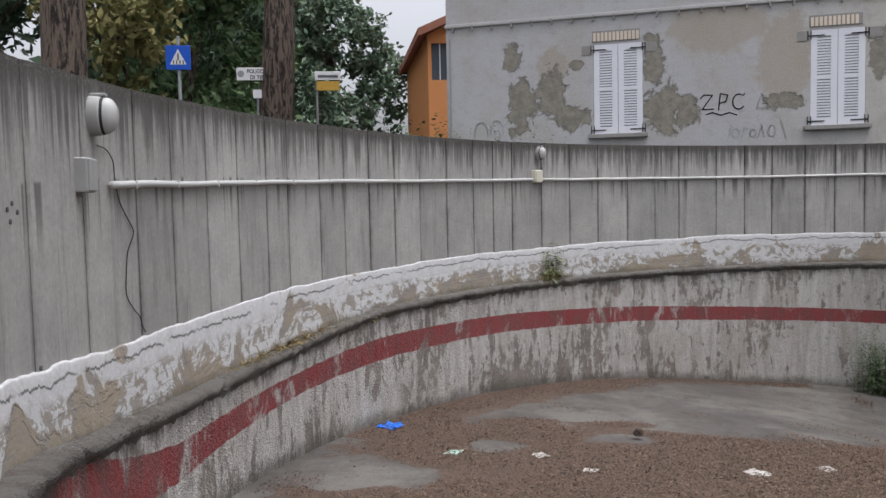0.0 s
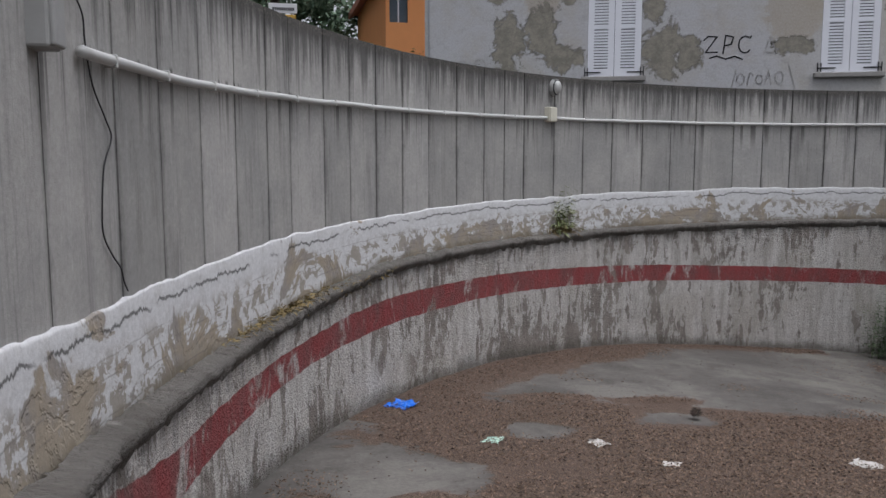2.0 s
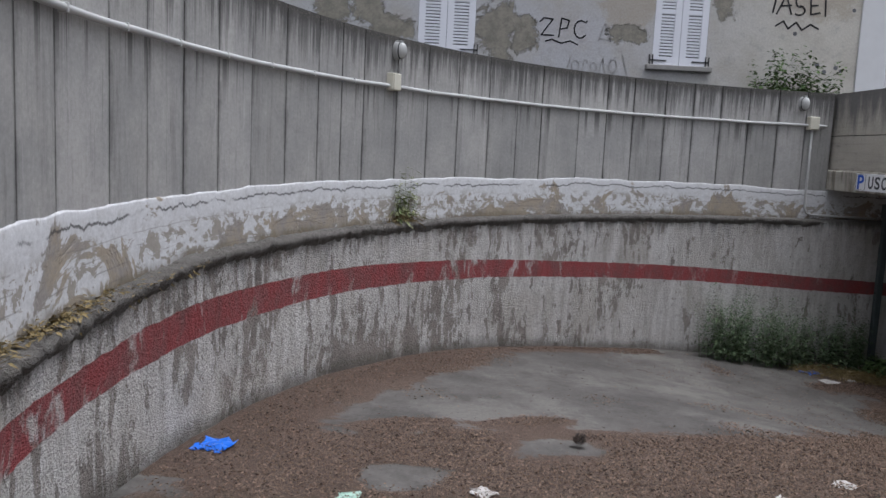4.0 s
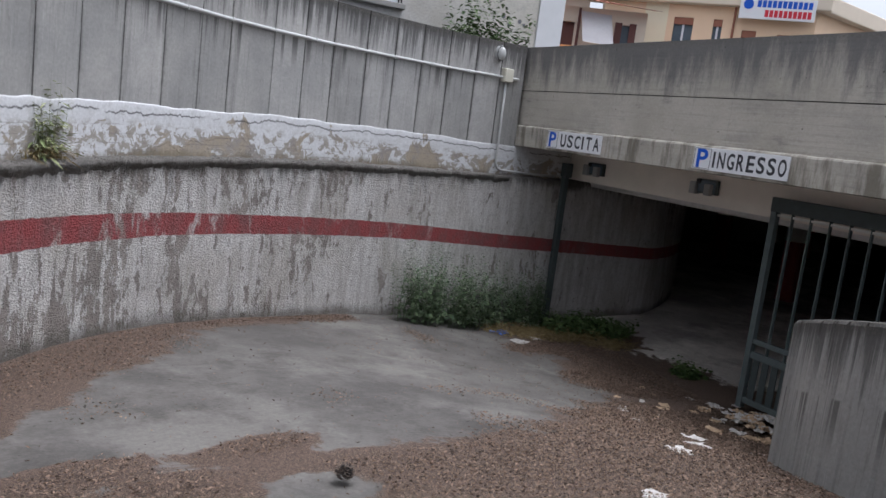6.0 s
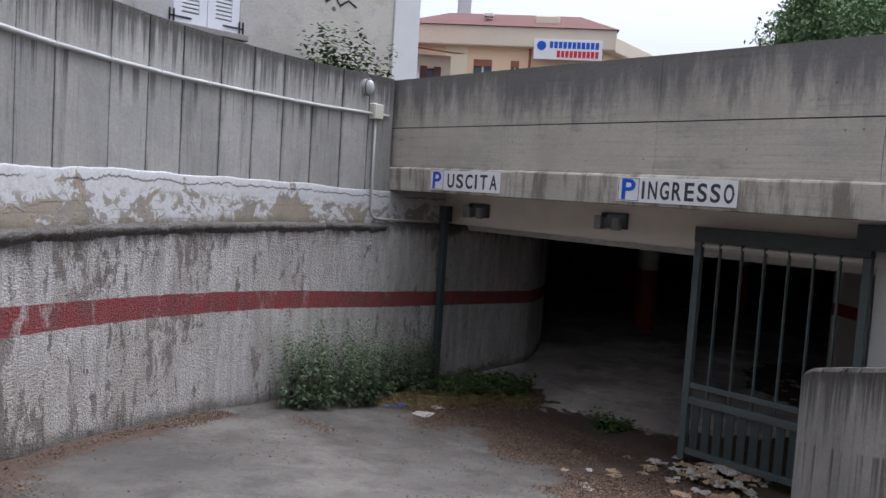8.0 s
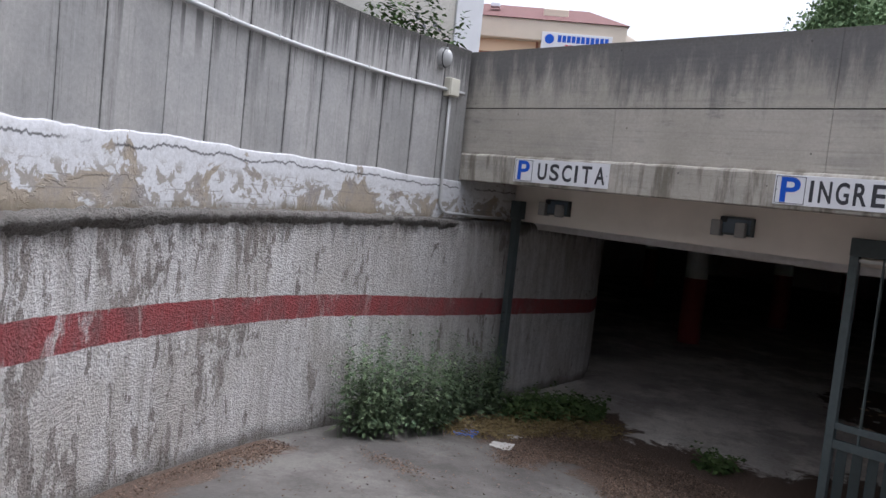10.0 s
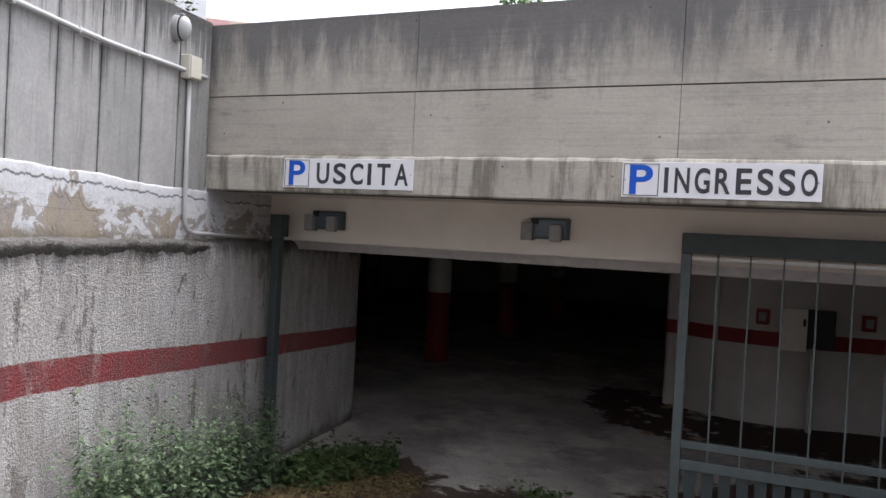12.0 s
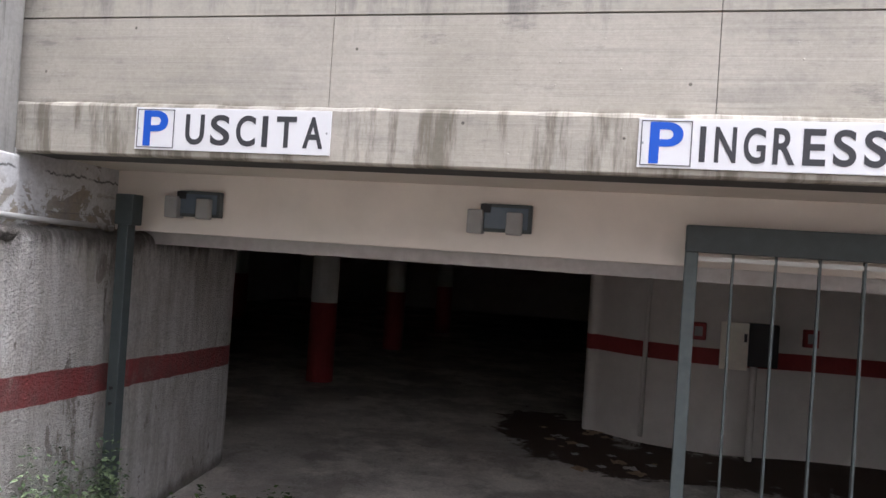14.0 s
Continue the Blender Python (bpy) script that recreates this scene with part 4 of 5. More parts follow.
parking_sign(0.795, 1.11, "USCITA", 0.772, 0.30)
parking_sign(3.39, 1.165, "INGRESSO", 0.875, 0.265)


# ---- conduit, junction boxes and bulkhead lamps ----
def conduit(points, r, label):
    t = thing("conduit", Matrix.Identity(4), label, "conduit")
    part("pipe", tube(points, r), M_PVC, t, smooth=True)
    return t


def conduit_z(a):
    return table(a, [(70, 2.0), (122, 1.99), (150, 1.955), (177, 1.88)])


pts = [wall_at(len_at(a), 0.047, conduit_z(a) + 0.006 * noise.noise(Vector((a * 0.2, 0, 0)))) for a in np.arange(176.3, 68.6, -0.6)]
line = conduit(pts, 0.019, "grey plastic conduit running along the concrete wall")
for a in np.arange(174, 70, -4.7):
    part("clip", box(-0.008, 0.008, -0.022, 0.025, -0.022, 0.022, bevel=0.003), M_PVC, line, loc=wall_pose(a, 0.05, conduit_z(a)))
conduit([wall_at(BEAM_L - 0.33, 0.047, 1.96), wall_at(BEAM_L - 0.33, 0.045, 1.4), wall_at(BEAM_L - 0.34, 0.03, 0.86), wall_at(BEAM_L - 0.31, 0.02, 0.79), wall_at(BEAM_L - 0.24, 0.02, 0.765), wall_at(BEAM_L + 0.25, 0.02, 0.75), wall_at(BEAM_L + 0.75, 0.02, 0.74)], 0.017, "grey plastic conduit dropping to the steel post")


def junction_box(a, z, w, h, d, material, label):
    t = thing("junction_box", wall_pose(a, 0.07, z), label, "junction box", "wall junction boxes")
    part("body", box(-w / 2, w / 2, -d, 0.02, -h / 2, h / 2, bevel=0.008), material, t)
    part("lid", box(-w / 2 + 0.006, w / 2 - 0.006, -d - 0.012, -d + 0.002, -h / 2 + 0.006, h / 2 - 0.006, bevel=0.005), material, t)
    return t


junction_box(178.9, 1.918, 0.11, 0.15, 0.05, M_BOXA, "large weathered grey box on the concrete wall")
junction_box(122.3, 2.03, 0.125, 0.16, 0.07, M_IVORY, "small ivory junction box on the conduit")
junction_box(ang_at(BEAM_L - 0.33), 2.03, 0.15, 0.18, 0.07, M_IVORY, "ivory junction box in the wall corner")


def bulkhead_lamp(a, z, h, label):
    t = thing("bulkhead_lamp", wall_pose(a, 0.07, z), label, "wall lamp", "wall bulkhead lamps")
    def oval(w, hh, d0, d1, shrink):
        bm = bmesh.new()
        rings = []
        for k in range(7):
            f = k / 6
            sc = 1 - shrink * f ** 3
            rings.append([bm.verts.new((w * sc * math.cos(q * math.tau / 20), -(d0 + (d1 - d0) * f), hh * sc * math.sin(q * math.tau / 20))) for q in range(20)])
        for p, q in zip(rings, rings[1:]):
            for k in range(20):
                bm.faces.new((p[k], p[(k + 1) % 20], q[(k + 1) % 20], q[k]))
        bm.faces.new(rings[-1])
        bmesh.ops.recalc_face_normals(bm, faces=bm.faces)
        return bm
    part("base", oval(h * 0.33, h * 0.5, -0.02, 0.05, 0.05), M_BOXA, t, "grey cast base", smooth=True)
    part("ring", oval(h * 0.30, h * 0.47, 0.05, 0.062, 0.02), M_IRON, t, "dark gasket ring")
    part("globe", oval(h * 0.28, h * 0.44, 0.06, 0.06 + h * 0.3, 0.55), M_GLOBE, t, "frosted glass globe", smooth=True)
    part("hinge", box(-0.02, 0.02, -0.07, 0, h * 0.46, h * 0.54, bevel=0.004), M_BOXA, t)
    return t


bulkhead_lamp(177.5, 2.19, 0.185, "frosted oval bulkhead lamp on the concrete wall")
bulkhead_lamp(121.8, 2.325, 0.17, "small oval bulkhead lamp above the junction box")
bulkhead_lamp(ang_at(BEAM_L - 0.50), 2.29, 0.20, "oval bulkhead lamp near the wall corner")


def cable():
    pts = [wall_at(len_at(a), 0.064, z) for a, z in ((177.2, 2.06), (176.4, 2.05), (175.7, 2.0), (175.6, 1.92), (175.2, 1.8), (174.3, 1.7), (173.9, 1.64), (174.6, 1.55), (174.9, 1.42), (174.9, 1.33), (174.2, 1.25), (173.6, 1.2), (173.4, 1.15), (173.1, 1.11))]
    return tube(smooth_line([tuple(p) for p in pts], 4), 0.003, 5)


tagged(part("loose_cable", cable(), M_IRON), "thin dark cable hanging loose from the grey box", "cable")

for a, z in ((185.3, 1.78), (184.9, 1.80), (184.5, 1.77), (185.1, 1.74), (186.4, 1.5), (183.2, 1.2)):
    part("chip", tube([wall_at(len_at(a), 0.0690, z), wall_at(len_at(a), 0.08, z)], 0.009, 7), M_JOINT, wall_up, "small dark chip in the concrete")
# fittings on the garage wall
t = thing("electric_cabinet", Matrix.Translation((11.67, 3.93, -0.02)) @ Matrix.Rotation(radians(-112), 4, "Z"), "open electric cabinet with a rusty cream door", "cabinet")
part("body", box(-0.10, 0.22, -0.10, 0.06, -0.30, 0.18, bevel=0.01), M_IRON, t)
part("door", box(-0.40, -0.10, -0.10, -0.08, -0.35, 0.18, bevel=0.006), M_DOOR, t, "rusty cream metal door, lightened as if catching light")
part("handle", box(-0.15, -0.12, -0.12, -0.10, -0.03, 0.06), M_IRON, t)
part("riser", tube([(-0.02, -0.03, -0.30), (-0.02, -0.03, -1.36)], 0.04, 8), M_GWALL, t, "grey cable riser")
for x, y, r in ((12.0, 4.46, -122), (11.68, 3.26, -106)):
    t = thing("call_box", Matrix.Translation((x, y, 0.02)) @ Matrix.Rotation(radians(r), 4, "Z"), "small red alarm box on the garage wall", "alarm box", "alarm boxes")
    part("body", box(-0.08, 0.08, -0.06, 0.02, -0.10, 0.10, bevel=0.008), M_RED, t)
    part("window", box(-0.045, 0.045, -0.066, -0.058, -0.055, 0.055), M_BOXA, t, "grey pane")
t = thing("garage_pipe", Matrix.Identity(4), "grey conduit bending down the garage wall", "conduit")
part("pipe", tube([(12.38, 4.93, -1.3), (12.38, 4.93, 0.2), (12.36, 4.91, 0.75), (12.25, 4.78, 0.92), (11.78, 3.9, 0.94), (11.45, 2.6, 0.94)], 0.03), M_GWALL, t, smooth=True)


# ---- old house above the wall ----
FU, FN = Vector((0.9186, -0.395, 0)), Vector((0.395, 0.9186, 0))
F0 = Vector((6.3, 12.88, 0))


def fac(u, d, z):
    return F0 + FU * u + FN * d + Vector((0, 0, z))


def fac_pose(u, d, z):
    p = fac(u, d, z)
    return Matrix(((FU.x, FN.x, 0, p.x), (FU.y, FN.y, 0, p.y), (0, 0, 1, p.z), (0, 0, 0, 1)))


def wall_panel(us, zs, holes, d0, d1):
    """A thick wall with openings cut through it."""
    us = sorted(set(us) | {h[0] for h in holes} | {h[1] for h in holes})
    zs = sorted(set(zs) | {h[2] for h in holes} | {h[3] for h in holes})
    bm = bmesh.new()
    lay = bm.loops.layers.uv.new("UVMap")

    def solid(i, j):
        if not (0 <= i < len(us) - 1 and 0 <= j < len(zs) - 1):
            return False
        u, z = (us[i] + us[i + 1]) / 2, (zs[j] + zs[j + 1]) / 2
        return not any(h[0] < u < h[1] and h[2] < z < h[3] for h in holes)

    def quad(c):
        f = bm.faces.new([bm.verts.new((u, d, z)) for u, d, z in c])
        for lp in f.loops:
            q = lp.vert.co
            lp[lay].uv = (q.x + q.y, q.z)

    for i in range(len(us) - 1):
        for j in range(len(zs) - 1):
            if not solid(i, j):
                continue
            a, b, c, d = us[i], us[i + 1], zs[j], zs[j + 1]
            quad([(a, d0, c), (b, d0, c), (b, d0, d), (a, d0, d)])
            quad([(b, d1, c), (a, d1, c), (a, d1, d), (b, d1, d)])
            if not solid(i - 1, j):
                quad([(a, d1, c), (a, d0, c), (a, d0, d), (a, d1, d)])
            if not solid(i + 1, j):
                quad([(b, d0, c), (b, d1, c), (b, d1, d), (b, d0, d)])
            if not solid(i, j - 1):
                quad([(a, d1, c), (b, d1, c), (b, d0, c), (a, d0, c)])
            if not solid(i, j + 1):
                quad([(a, d0, d), (b, d0, d), (b, d1, d), (a, d1, d)])
    return bm


house = thing("old_house", fac_pose(0, 0, 1.55), "old plastered house with flaking facade and white shutters", "house")
WINDOWS = [(-3.19, -2.33, 1.32, 2.91), (0.40, 1.24, 1.32, 2.90)]
part("facade", wall_panel([-5.93, 4.05], [0, 7.2], WINDOWS, 0, 0.4), M_FACADE, house)
part("side_wall", wall_panel([0, 9], [0, 7.2], [], 0, 0.4), M_FACADE, house, loc=Matrix.Translation((4.05, 0.4, 0)) @ Matrix.Rotation(radians(90), 4, "Z"))
part("side_wall", wall_panel([0, 9], [0, 7.2], [], -0.4, 0), M_FACADE, house, loc=Matrix.Translation((-5.93, 0.4, 0)) @ Matrix.Rotation(radians(90), 4, "Z"))
part("back_wall", box(-5.93, 4.05, 9.4, 9.7, 0, 7.2), M_FACADE, house)
part("corner_strip", box(3.62, 4.09, -0.03, 0.0, 0, 7.2, bevel=0.008), plain("pale_corner_render", (0.60, 0.60, 0.60), 0.9, vary=0.1, scale=3), house, "pale rendered corner strip")
part("string_course", box(-5.95, 3.6, -0.045, 0.0, 3.40, 3.47, bevel=0.015), M_FACADE, house, "thin moulded string course")
for k in range(26):
    part("bracket", box(-5.8 + 0.37 * k, -5.77 + 0.37 * k, -0.06, 0.0, 3.33, 3.43), M_STONE, house)
part("drain_line", tube([(-5.86, -0.02, 1.2), (-5.86, -0.02, 3.2)], 0.012, 6), M_METAL, house)
bm = bmesh.new()
bmesh.ops.create_grid(bm, x_segments=1, y_segments=1, size=1)
for v in bm.verts:
    v.co = (v.co.x * 5.5 - 0.94, v.co.y * 5.4 + 4.8, 7.2)
roof = bmesh.ops.extrude_face_region(bm, geom=list(bm.faces))
for v in roof["geom"]:
    if isinstance(v, bmesh.types.BMVert):
        v.co.z += 1.6
        v.co.y = 4.8 + (v.co.y - 4.8) * 0.05
part("roof", bm, M_TERRA, house, "terracotta tiled roof")


def shutter_window(u0, u1, z0, z1):
    w = part("window", box(u0, u1, 0.28, 0.33, z0, z1), M_GLASS, house, "closed window behind white shutters")
    mid = (u0 + u1) / 2
    for a, b in ((u0 + 0.004, mid - 0.004), (mid + 0.004, u1 - 0.004)):
        bm = bmesh.new()
        for x0, x1, y0, y1 in ((a, a + 0.10, z0, z1), (b - 0.10, b, z0, z1), (a + 0.10, b - 0.10, z0, z0 + 0.13), (a + 0.10, b - 0.10, z1 - 0.10, z1), (a + 0.10, b - 0.10, (z0 + z1) / 2 - 0.02, (z0 + z1) / 2 + 0.02)):
            block(bm, x0, x1, 0.0, 0.045, y0, y1)
        part("shutter", bm, M_SHUT, w, "white louvred wooden shutter")
        # Dark sheet added behind the louvres as the shade between them.
        part("louvre_gap_shade", box(a + 0.09, b - 0.09, 0.035, 0.042, z0 + 0.1, z1 - 0.09), M_GAP_SHADE, w)
        lou = bmesh.new()
        z = z0 + 0.15
        while z < z1 - 0.11:
            block(lou, a + 0.10, b - 0.10, 0.006, 0.034, z, z + 0.031)
            z += 0.047
        part("louvres", lou, M_SHUT, w)
    for x, sgn in ((u0, 1), (u1, -1)):
        for z in (z0 + 0.06, z1 - 0.10):
            hinge = bmesh.new()
            for k in (0, 1):
                p = sorted((x - sgn * 0.05 + sgn * 0.05 * k, x - sgn * 0.05 + sgn * 0.05 * k + sgn * 0.014))
                block(hinge, p[0], p[1], -0.02, -0.004, z - 0.05, z + 0.09)
            p = sorted((x - sgn * 0.05, x + sgn * 0.22))
            block(hinge, p[0], p[1], -0.014, -0.003, z, z + 0.018)
            part("hinge", hinge, M_IRON, w, "black iron strap hinge")
    part("sill", box(u0 - 0.10, u1 + 0.08, -0.10, 0.02, z0 - 0.08, z0 - 0.004, bevel=0.012), M_STONE, w, "grey stone sill")
    lin = box(u0 - 0.02, u1 - 0.05, -0.012, 0.0, z1 + 0.05, z1 + 0.24)
    part("lintel", lin, M_STONE, w, "exposed brick lintel")
    x = u0
    while x < u1 - 0.1:
        part("brick", box(x, x + 0.045, -0.024, -0.01, z1 + 0.06, z1 + 0.21), M_EAVE, w)
        x += 0.068
    for x0, x1 in ((u0 - 0.21, u0 - 0.03), (u1 + 0.03, u1 + 0.24)):
        part("stone_block", box(x0, x1, -0.01, 0.0, z1 - 0.17, z1 - 0.01), M_STONE, w)


for q in WINDOWS:
    shutter_window(*q)


def scrawl(strokes, width):
    bm = bmesh.new()
    for st in strokes:
        for (x0, z0), (x1, z1) in zip(st, st[1:]):
            d = Vector((x1 - x0, z1 - z0))
            if d.length < 1e-4:
                continue
            n = Vector((-d.y, d.x)).normalized() * width / 2
            e = d.normalized() * width * 0.3
            bm.faces.new([bm.verts.new((x, 0, z)) for x, z in ((x0 + n.x - e.x, z0 + n.y - e.y), (x0 - n.x - e.x, z0 - n.y - e.y), (x1 - n.x + e.x, z1 - n.y + e.y), (x1 + n.x + e.x, z1 + n.y + e.y))])
    bmesh.ops.solidify(bm, geom=list(bm.faces), thickness=0.002)
    return bm


def arc(cx, cz, rx, rz, a0, a1, n=9):
    return [(cx + rx * math.cos(radians(a0 + (a1 - a0) * i / n)), cz + rz * math.sin(radians(a0 + (a1 - a0) * i / n))) for i in range(n + 1)]


TAG_1 = [[(0.0, 0.36), (0.06, 0.42), (0.2, 0.41), (0.03, 0.17), (0.22, 0.17)], [(0.3, 0.15), (0.33, 0.43), (0.45, 0.40), (0.42, 0.29), (0.33, 0.27)], arc(0.63, 0.28, 0.1, 0.13, 60, 320), [(0.1, 0.08), (0.2, 0.11), (0.34, 0.06), (0.48, 0.10), (0.6, 0.05)], [(0.70, 0.38), (0.72, 0.41)]]
TAG_2 = [[(0.0, 0.35), (0.08, 0.42), (0.18, 0.40), (0.14, 0.15)], [(0.2, 0.13), (0.33, 0.42), (0.43, 0.14)], [(0.25, 0.25), (0.42, 0.27)], arc(0.56, 0.34, 0.07, 0.09, 60, 270) + arc(0.55, 0.2, 0.09, 0.07, 80, -130), [(0.84, 0.42), (0.72, 0.40), (0.74, 0.15), (0.88, 0.18)], [(0.73, 0.28), (0.84, 0.29)], [(0.95, 0.44), (0.97, 0.14)], [(0.2, -0.05), (0.32, 0.03), (0.4, -0.08), (0.52, 0.02), (0.62, -0.09), (0.75, 0.0), (0.88, -0.06)]]
TAG_3 = [[(0, 0), (0.07, 0.3)], arc(0.14, 0.14, 0.06, 0.08, 0, 350), [(0.24, 0.05), (0.28, 0.24), (0.33, 0.2)], arc(0.42, 0.13, 0.05, 0.07, 0, 350), [(0.5, 0.05), (0.56, 0.27), (0.6, 0.05)], arc(0.72, 0.16, 0.06, 0.1, 0, 350), [(0.86, 0.34), (0.95, 0.02)]]
TAG_4 = [arc(0.12, 0.18, 0.12, 0.2, 200, -20), arc(0.42, 0.2, 0.12, 0.2, 200, -20)]
TAG_5 = [[(0, 0), (0.09, 0.28), (0.2, 0.02), (0.02, 0.04)]]
for st, u, z, w, m in ((TAG_1, -1.36, 1.50, 0.022, M_SPRAY), (TAG_2, 2.08, 2.05, 0.026, M_SPRAY), (TAG_3, -0.92, 1.10, 0.016, M_SPRAY2), (TAG_4, -5.4, 1.25, 0.02, M_SPRAY2), (TAG_5, -0.45, 1.62, 0.014, M_SPRAY2)):
    part("graffiti", scrawl(st, w), m, house, "sprayed graffiti scrawl", loc=pose(u, -0.006, z))
for u, z in ((3.0, 1.45), (3.12, 1.35), (3.3, 1.42), (3.38, 1.38), (2.6, 1.9), (3.5, 2.3)):
    # Flat discs on the plaster; the shade of the holes is their colour.
    part("plaster_hole", tube([(u, -0.004, z), (u, 0.001, z)], 0.025 + 0.012 * random.random(), 9), M_GAP_SHADE, house)


# ---- far buildings ----
def bar_row(bm, x0, x1, z0, z1, n, y=-0.02):
    """Bars that stand for writing."""
    w = (x1 - x0) / n
    for i in range(n):
        block(bm, x0 + i * w + w * 0.08, x0 + i * w + w * 0.86, y - 0.01, y, z0, z1)
    return bm


orange = thing("orange_house", pose(1.78, 26.5, 1.55, 0, 0, 0), "orange rendered house with a tiled pitched roof", "house")
part("wall", wall_panel([0, 9], [0, 5.6], [(0.12, 0.7, 4.1, 5.3)], 0, 0.3), M_ORANGE, orange)
w = part("window", box(0.12, 0.7, 0.12, 0.16, 4.1, 5.3), M_GLASS, orange)
part("window_frame", box(0.39, 0.43, 0.09, 0.13, 4.1, 5.3), M_SHUT, w)
part("side_wall", box(0, 0.1, 0.3, 8, 0, 5.6), M_ORANGE, orange)
bm = bmesh.new()
pr = [(-0.35, 5.45), (4.5, 7.6), (9.4, 5.5), (9.4, 5.75), (4.5, 7.85), (-0.35, 5.7)]
f0, f1 = [bm.verts.new((x, -0.4, z)) for x, z in pr], [bm.verts.new((x, 8.2, z)) for x, z in pr]
bm.faces.new(f0), bm.faces.new(f1[::-1])
for k in range(6):
    bm.faces.new((f0[k], f0[(k + 1) % 6], f1[(k + 1) % 6], f1[k]))
part("roof", bm, M_TERRA, orange, "terracotta roof")
bm = bmesh.new()
bm.faces.new([bm.verts.new(p) for p in ((0, 0.02, 5.59), (9, 0.02, 5.59), (4.5, 0.02, 7.6))])
part("gable", bm, M_ORANGE, orange)

# long cream building with a banner
BU, BV = Vector((0.263, -0.965, 0)), Vector((0.965, 0.263, 0))
bp = Vector((39.2, 26.0, 1.55))
block_m = Matrix(((BU.x, BV.x, 0, bp.x), (BU.y, BV.y, 0, bp.y), (0, 0, 1, bp.z), (0, 0, 0, 1)))
cream = thing("apartment_building", block_m, "long apricot apartment building with dark red roof", "building")
WIN = [(1.45, 2.05, 5.2, 6.75), (3.75, 4.75, 5.2, 6.85), (5.75, 6.2, 5.2, 6.85), (7.2, 7.9, 5.2, 6.4), (8.9, 9.6, 5.2, 6.3)]
part("wall", wall_panel([0, 10.6], [0, 7.5], WIN, 0, 0.4), M_APRICOT, cream)
part("painted_bay", box(2.2, 3.4, -0.02, -0.003, 0, 7.5), M_LEMON, cream, "pale yellow bay")
for x0, x1, z0, z1 in WIN:
    q = part("window", box(x0, x1, 0.2, 0.25, z0, z1), M_GLASS, cream)
    part("frame", box((x0 + x1) / 2 - 0.05, (x0 + x1) / 2 + 0.05, 0.12, 0.2, z0, z1), M_SHUT, q)
    part("roller_box", box(x0, x1, 0.05, 0.2, z1 - 0.35, z1), M_TERRA, q, "red-brown roller shutter box")
part("cornice", box(-0.3, 11.2, -0.5, 0.3, 7.5, 8.55, bevel=0.06), M_EAVE, cream, "projecting cream cornice")
part("downpipe", tube([(6.75, -0.06, 0), (6.75, -0.06, 7.5)], 0.06), M_TERRA, cream)
bm = bmesh.new()
lo = [bm.verts.new(p) for p in ((-0.4, -0.6, 8.55), (11.3, -0.6, 8.55), (11.0, 8, 8.55), (-0.4, 8, 8.55))]
hi = [bm.verts.new(p) for p in ((2.0, 2.2, 9.75), (9.3, 2.2, 9.75), (9.3, 5.5, 9.75), (2.0, 5.5, 9.75))]
bm.faces.new(hi)
for k in range(4):
    bm.faces.new((lo[k], lo[(k + 1) % 4], hi[(k + 1) % 4], hi[k]))
part("roof", bm, M_ROOF, cream, "dark red tiled hip roof")
part("dormer", box(6.9, 8.2, 0.4, 1.9, 8.75, 9.35, bevel=0.05), M_EAVE, cream, "pale roof lantern")
part("skylight", box(4.1, 4.6, 0.45, 0.9, 9.25, 9.45, bevel=0.03), M_SHUT, cream)
part("side_wing", wall_panel([0, 9], [0, 7.6], [], 0, 0.4), M_APRICOT, cream, loc=Matrix.Translation((10.6, 0, 0)) @ Matrix.Rotation(radians(62), 4, "Z"))
part("side_cornice", box(0, 9.2, -0.5, 0.3, 7.5, 8.3, bevel=0.06), M_EAVE, cream, loc=Matrix.Translation((10.6, 0, 0)) @ Matrix.Rotation(radians(62), 4, "Z"))
q = part("banner", box(6.95, 10.5, -0.62, -0.5, 6.9, 7.95, bevel=0.02), M_SIGN, cream, "white advertising banner with blue and red print")
part("blue_print", bar_row(bmesh.new(), 7.75, 10.35, 7.48, 7.82, 11, -0.62), M_BLUE, q)
part("red_print", bar_row(bmesh.new(), 8.15, 10.35, 7.02, 7.36, 10, -0.62), M_BANNER_R, q)
part("round_mark", tube([(7.35, -0.62, 7.6), (7.35, -0.635, 7.6)], 0.24, 20), M_BLUE, q)

low = thing("terrace_house", Matrix(((0.49, 0.87, 0, 32.8), (-0.87, 0.49, 0, 25.9), (0, 0, 1, 1.66), (0, 0, 0, 1))) @ Matrix.Diagonal((1.6, 1.6, 1.6, 1)), "low house with terracotta roof, balcony and awning", "house")
part("wall", wall_panel([0, 3.1], [0, 3.75], [(0.35, 1.0, 1.6, 3.3), (2.3, 2.75, 2.55, 3.35)], 0, 0.3), M_EAVE, low)
part("door", box(0.35, 1.0, 0.2, 0.25, 1.6, 3.3), M_ROOF, low, "dark red balcony door")
q = part("window", box(2.3, 2.75, 0.15, 0.2, 2.55, 3.35), M_GLASS, low)
for x in (2.2, 2.62):
    part("shutter", box(x, x + 0.2, -0.05, -0.01, 2.5, 3.4), M_ROOF, q, "brown shutter")
part("end_wall", box(2.8, 3.1, 0.3, 6, 0, 3.6), M_EAVE, low)
bm = bmesh.new()
a = [bm.verts.new(p) for p in ((-1.5, -0.6, 4.05), (3.5, -0.6, 3.75), (3.5, 2.5, 4.25), (-1.5, 2.5, 4.75))]
bm.faces.new(a)
bmesh.ops.solidify(bm, geom=list(bm.faces), thickness=0.18)
part("roof", bm, M_TERRA, low, "terracotta tiled roof")
bm = bmesh.new()
